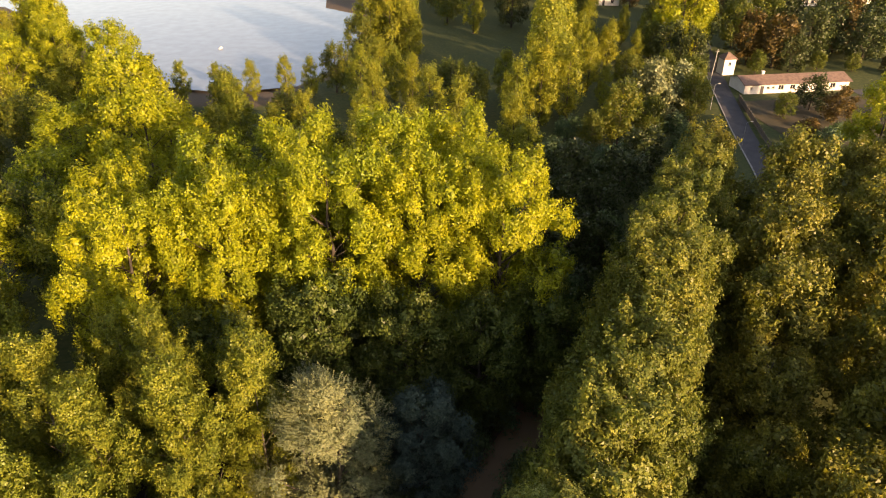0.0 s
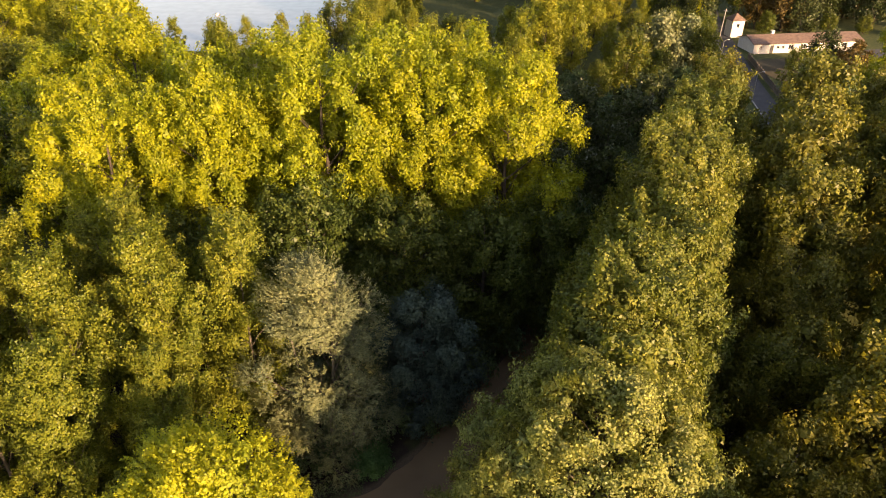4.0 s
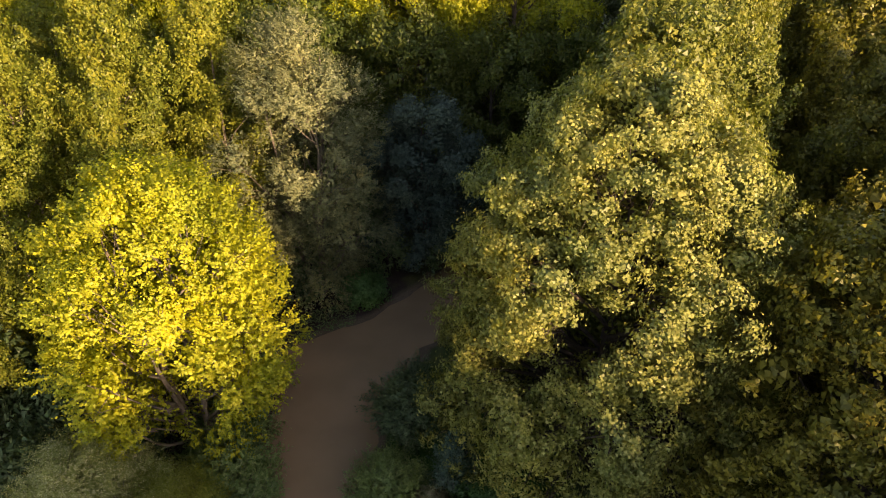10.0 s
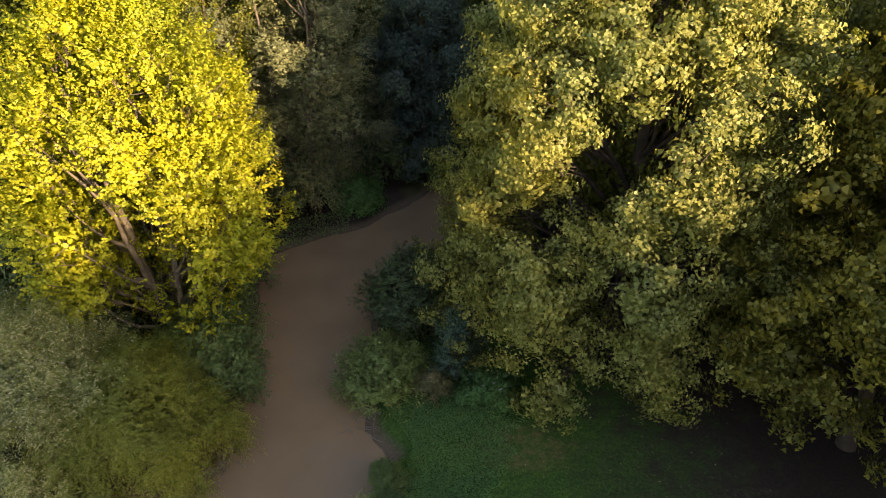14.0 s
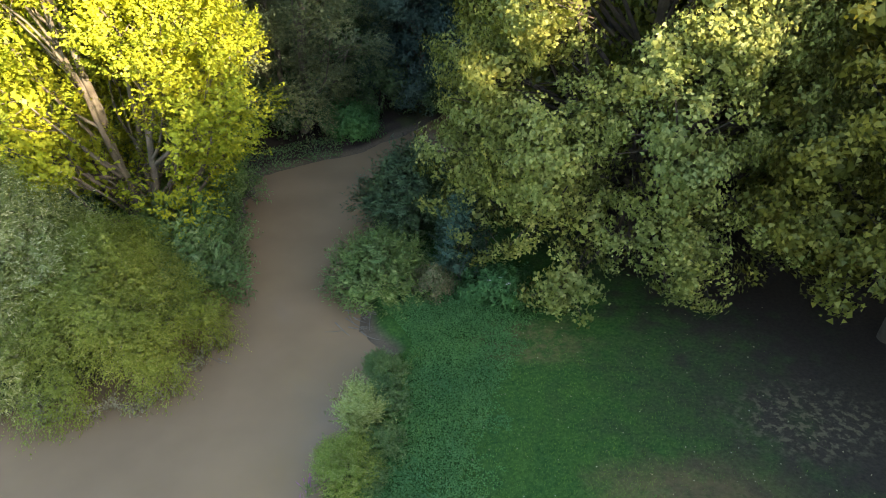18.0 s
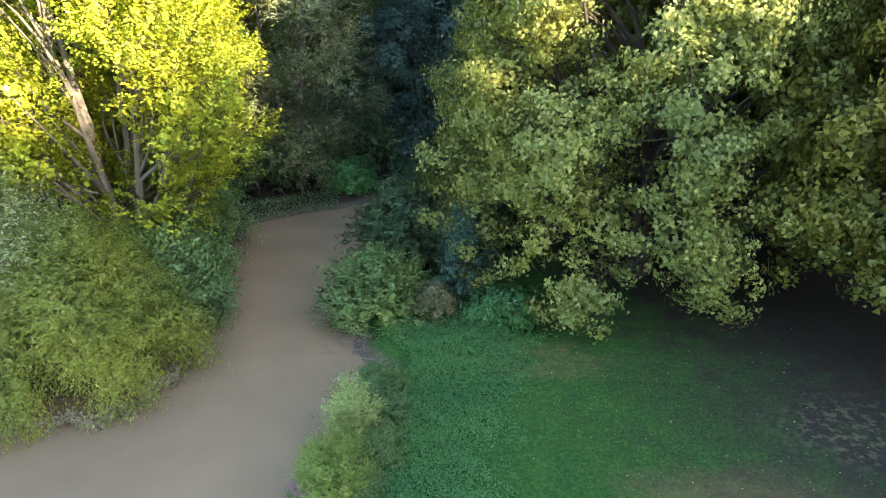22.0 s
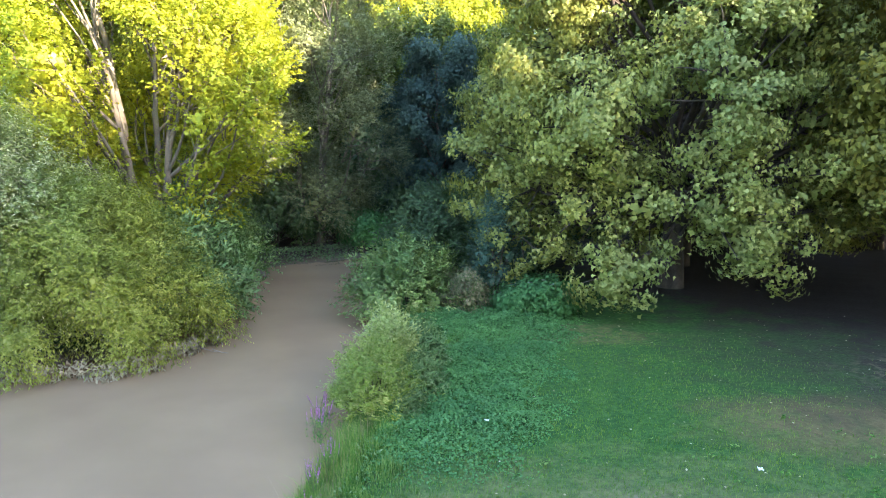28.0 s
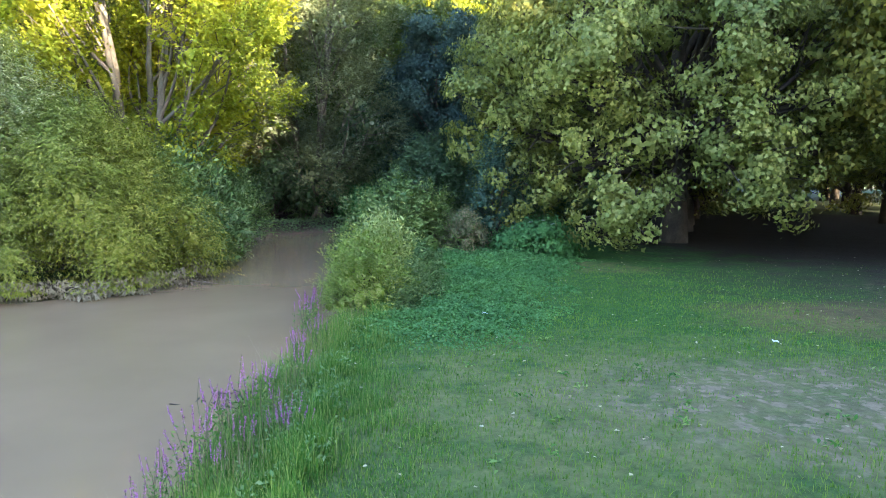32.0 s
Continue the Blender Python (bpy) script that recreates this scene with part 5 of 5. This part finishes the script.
def long_house(place, label, length, depth, height, rise, holes, door):
    house = tagged(new("house"), label, "house")
    house.matrix_basis = place
    part("wall", wall_with([*holes, door], length, height, 0.0, 0.3), RENDERED, house)
    part("wall", boxed(0, depth - 0.3, -0.2, length, depth, height), RENDERED, house)
    part("wall", gable_end(-0.004, 0.3, depth, height, rise), RENDERED, house)
    part("wall", gable_end(length - 0.3, length + 0.004, depth, height, rise), RENDERED, house)
    roof = part("roof", gable_roof(length, depth, height, rise, 0.5), TILE, house, "brownish clay tile roof")
    part("chimney", box(boxed(length * 0.22, depth * 0.5, height + rise - 0.6, length * 0.22 + 0.7, depth * 0.5 + 0.7, height + rise + 0.9), length * 0.22 - 0.08, depth * 0.5 - 0.08, height + rise + 0.9, length * 0.22 + 0.78, depth * 0.5 + 0.78, height + rise + 1.02), RENDERED, roof)
    for x, z, w, h in holes:
        window(house, x, z, w, h)
    part("door", boxed(door[0] + 0.02, 0.14, 0.02, door[0] + door[2] - 0.02, 0.20, door[3] - 0.01), DARKPAINT, house, "dark front door")
    return house


long_house(pose(81.6, 182.2, 0, 0, 0, 7.5), "long low white house with a brown tiled roof", 30.5, 8.2, 2.6, 1.3,
           [(1.6, 1.2, 0.7, 0.8), (6.4, 1.2, 0.8, 0.7), (7.8, 1.2, 0.8, 0.7), (9.8, 0.9, 1.5, 1.3), (13.2, 0.9, 1.5, 1.3), (16.8, 0.9, 1.5, 1.3), (21.0, 0.9, 1.5, 1.3), (25.0, 0.9, 1.5, 1.3)], (4.6, 0.0, 1.0, 2.1))
for x, y, a, ln in ((128, 296, 10, 16), (150, 300, 4, 13), (172, 306, -6, 15)):
    long_house(pose(x, y, 0, 0, 0, a), "distant white house with a tiled roof among trees", ln, 9, 5.2, 2.4, [(1.5, 1.0, 1.2, 1.3), (4.2, 1.0, 1.2, 1.3), (ln - 3.0, 1.0, 1.2, 1.3)], (7.2, 0.0, 1.0, 2.1))
long_house(pose(62, 302, 0, 0, 0, -4), "distant low white building at the meadow's end", 12, 7, 3.0, 1.4, [(1.5, 1.0, 1.2, 1.2), (8.5, 1.0, 1.2, 1.2)], (5.0, 0.0, 1.0, 2.1))

# the little tower by the lane
tower = tagged(new("tower"), "small square white tower with a pyramid tile roof", "tower")
tower.matrix_basis = pose(82.0, 200.0, 0, 0, 0, 10) @ Matrix.Scale(0.82, 4)
part("wall", wall_with([(1.7, 3.3, 1.0, 1.3)], 4.4, 5.6, 0.0, 0.3), RENDERED, tower)
part("wall", boxed(0, 4.1, -0.2, 4.4, 4.4, 5.6), RENDERED, tower)
part("wall", boxed(-0.004, 0.3, -0.2, 0.3, 4.1, 5.6), RENDERED, tower)
part("wall", boxed(4.1, 0.3, -0.2, 4.404, 4.1, 5.6), RENDERED, tower)
window(tower, 1.7, 3.3, 1.0, 1.3, 0.0, False)
bm = bmesh.new()
eave = [bm.verts.new(c) for c in ((-0.4, -0.4, 5.6), (4.8, -0.4, 5.6), (4.8, 4.8, 5.6), (-0.4, 4.8, 5.6))]
rim = [bm.verts.new((v.co.x, v.co.y, 5.75)) for v in eave]
apex = bm.verts.new((2.2, 2.2, 7.9))
bm.faces.new(eave[::-1])
for i in range(4):
    bm.faces.new((eave[i], eave[(i + 1) % 4], rim[(i + 1) % 4], rim[i]))
    bm.faces.new((rim[i], rim[(i + 1) % 4], apex))
part("roof", bm, TILE, tower, "reddish pyramid tile roof")


def lamp_post(x, y, height, turn, label="grey steel street lamp beside the lane"):
    lamp = tagged(new("street_lamp"), label, "street lamp", "lane lamps")
    lamp.matrix_basis = pose(x, y, 0, 0, 0, turn)
    part("pole", mesh_of("pole", *tube([(0, 0, -0.2), (0, 0, height * 0.5), (0, 0, height)], [0.09, 0.075, 0.055], 8), STEEL, True), STEEL, lamp)
    part("arm", mesh_of("arm", *tube([(0, 0, height - 0.05), (0.35, 0, height + 0.2), (1.0, 0, height + 0.3)], [0.045, 0.04, 0.035], 6), STEEL, True), STEEL, lamp)
    head_bm = boxed(0.9, -0.12, height + 0.24, 1.5, 0.12, height + 0.36)
    bmesh.ops.bevel(head_bm, geom=head_bm.edges[:], offset=0.04, segments=2, affect="EDGES")
    part("lamp_head", head_bm, RENDERED, lamp)


for x, y, h, a in ((66.2, 143, 6.2, 10), (68.3, 169.5, 6.5, 20), (73.2, 202, 6.0, -10)):
    lamp_post(x, y, h, a)
pole = tagged(new("utility_pole"), "tall pale utility pole beside the lane", "utility pole")
pole.matrix_basis = pose(76.4, 193.8, 0, 0, 3, 0)
part("pole", mesh_of("pole", *tube([(0, 0, -0.3), (0, 0, 5), (0, 0, 9.2)], [0.17, 0.14, 0.11], 8), CONCRETE, True), CONCRETE, pole)
part("crossbar", boxed(-0.6, -0.05, 8.6, 0.6, 0.05, 8.72), STEEL, pole)

# a small white boat on the lake
boat = tagged(new("boat"), "small white boat moored on the lake", "boat")
boat.matrix_basis = pose(-74.5, 233, -0.55, 0, 0, 65) @ Matrix.Scale(0.42, 4)
bm = bmesh.new()
rings = []
for k in range(7):
    u = k / 6
    w = 0.85 * math.sin(math.pi * min(1, 0.25 + u * 0.75)) ** 0.7 + 0.02
    rings.append([bm.verts.new((-2.2 + 4.4 * u, sx * w * f, z)) for sx, f, z in ((-1, 1, 0.65), (-1, 0.75, 0.05), (1, 0.75, 0.05), (1, 1, 0.65))])
for r0, r1 in zip(rings, rings[1:]):
    for k in range(3):
        bm.faces.new((r0[k], r0[k + 1], r1[k + 1], r1[k]))
    bm.faces.new((r0[3], r0[0], r1[0], r1[3]))
bm.faces.new(rings[0])
bm.faces.new(rings[-1][::-1])
bmesh.ops.recalc_face_normals(bm, faces=bm.faces)
part("hull", bm, WHITE, boat)
part("cabin", box(boxed(-0.9, -0.55, 0.6, 0.7, 0.55, 1.45), -1.0, -0.62, 1.45, 0.8, 0.62, 1.53), RENDERED, boat)
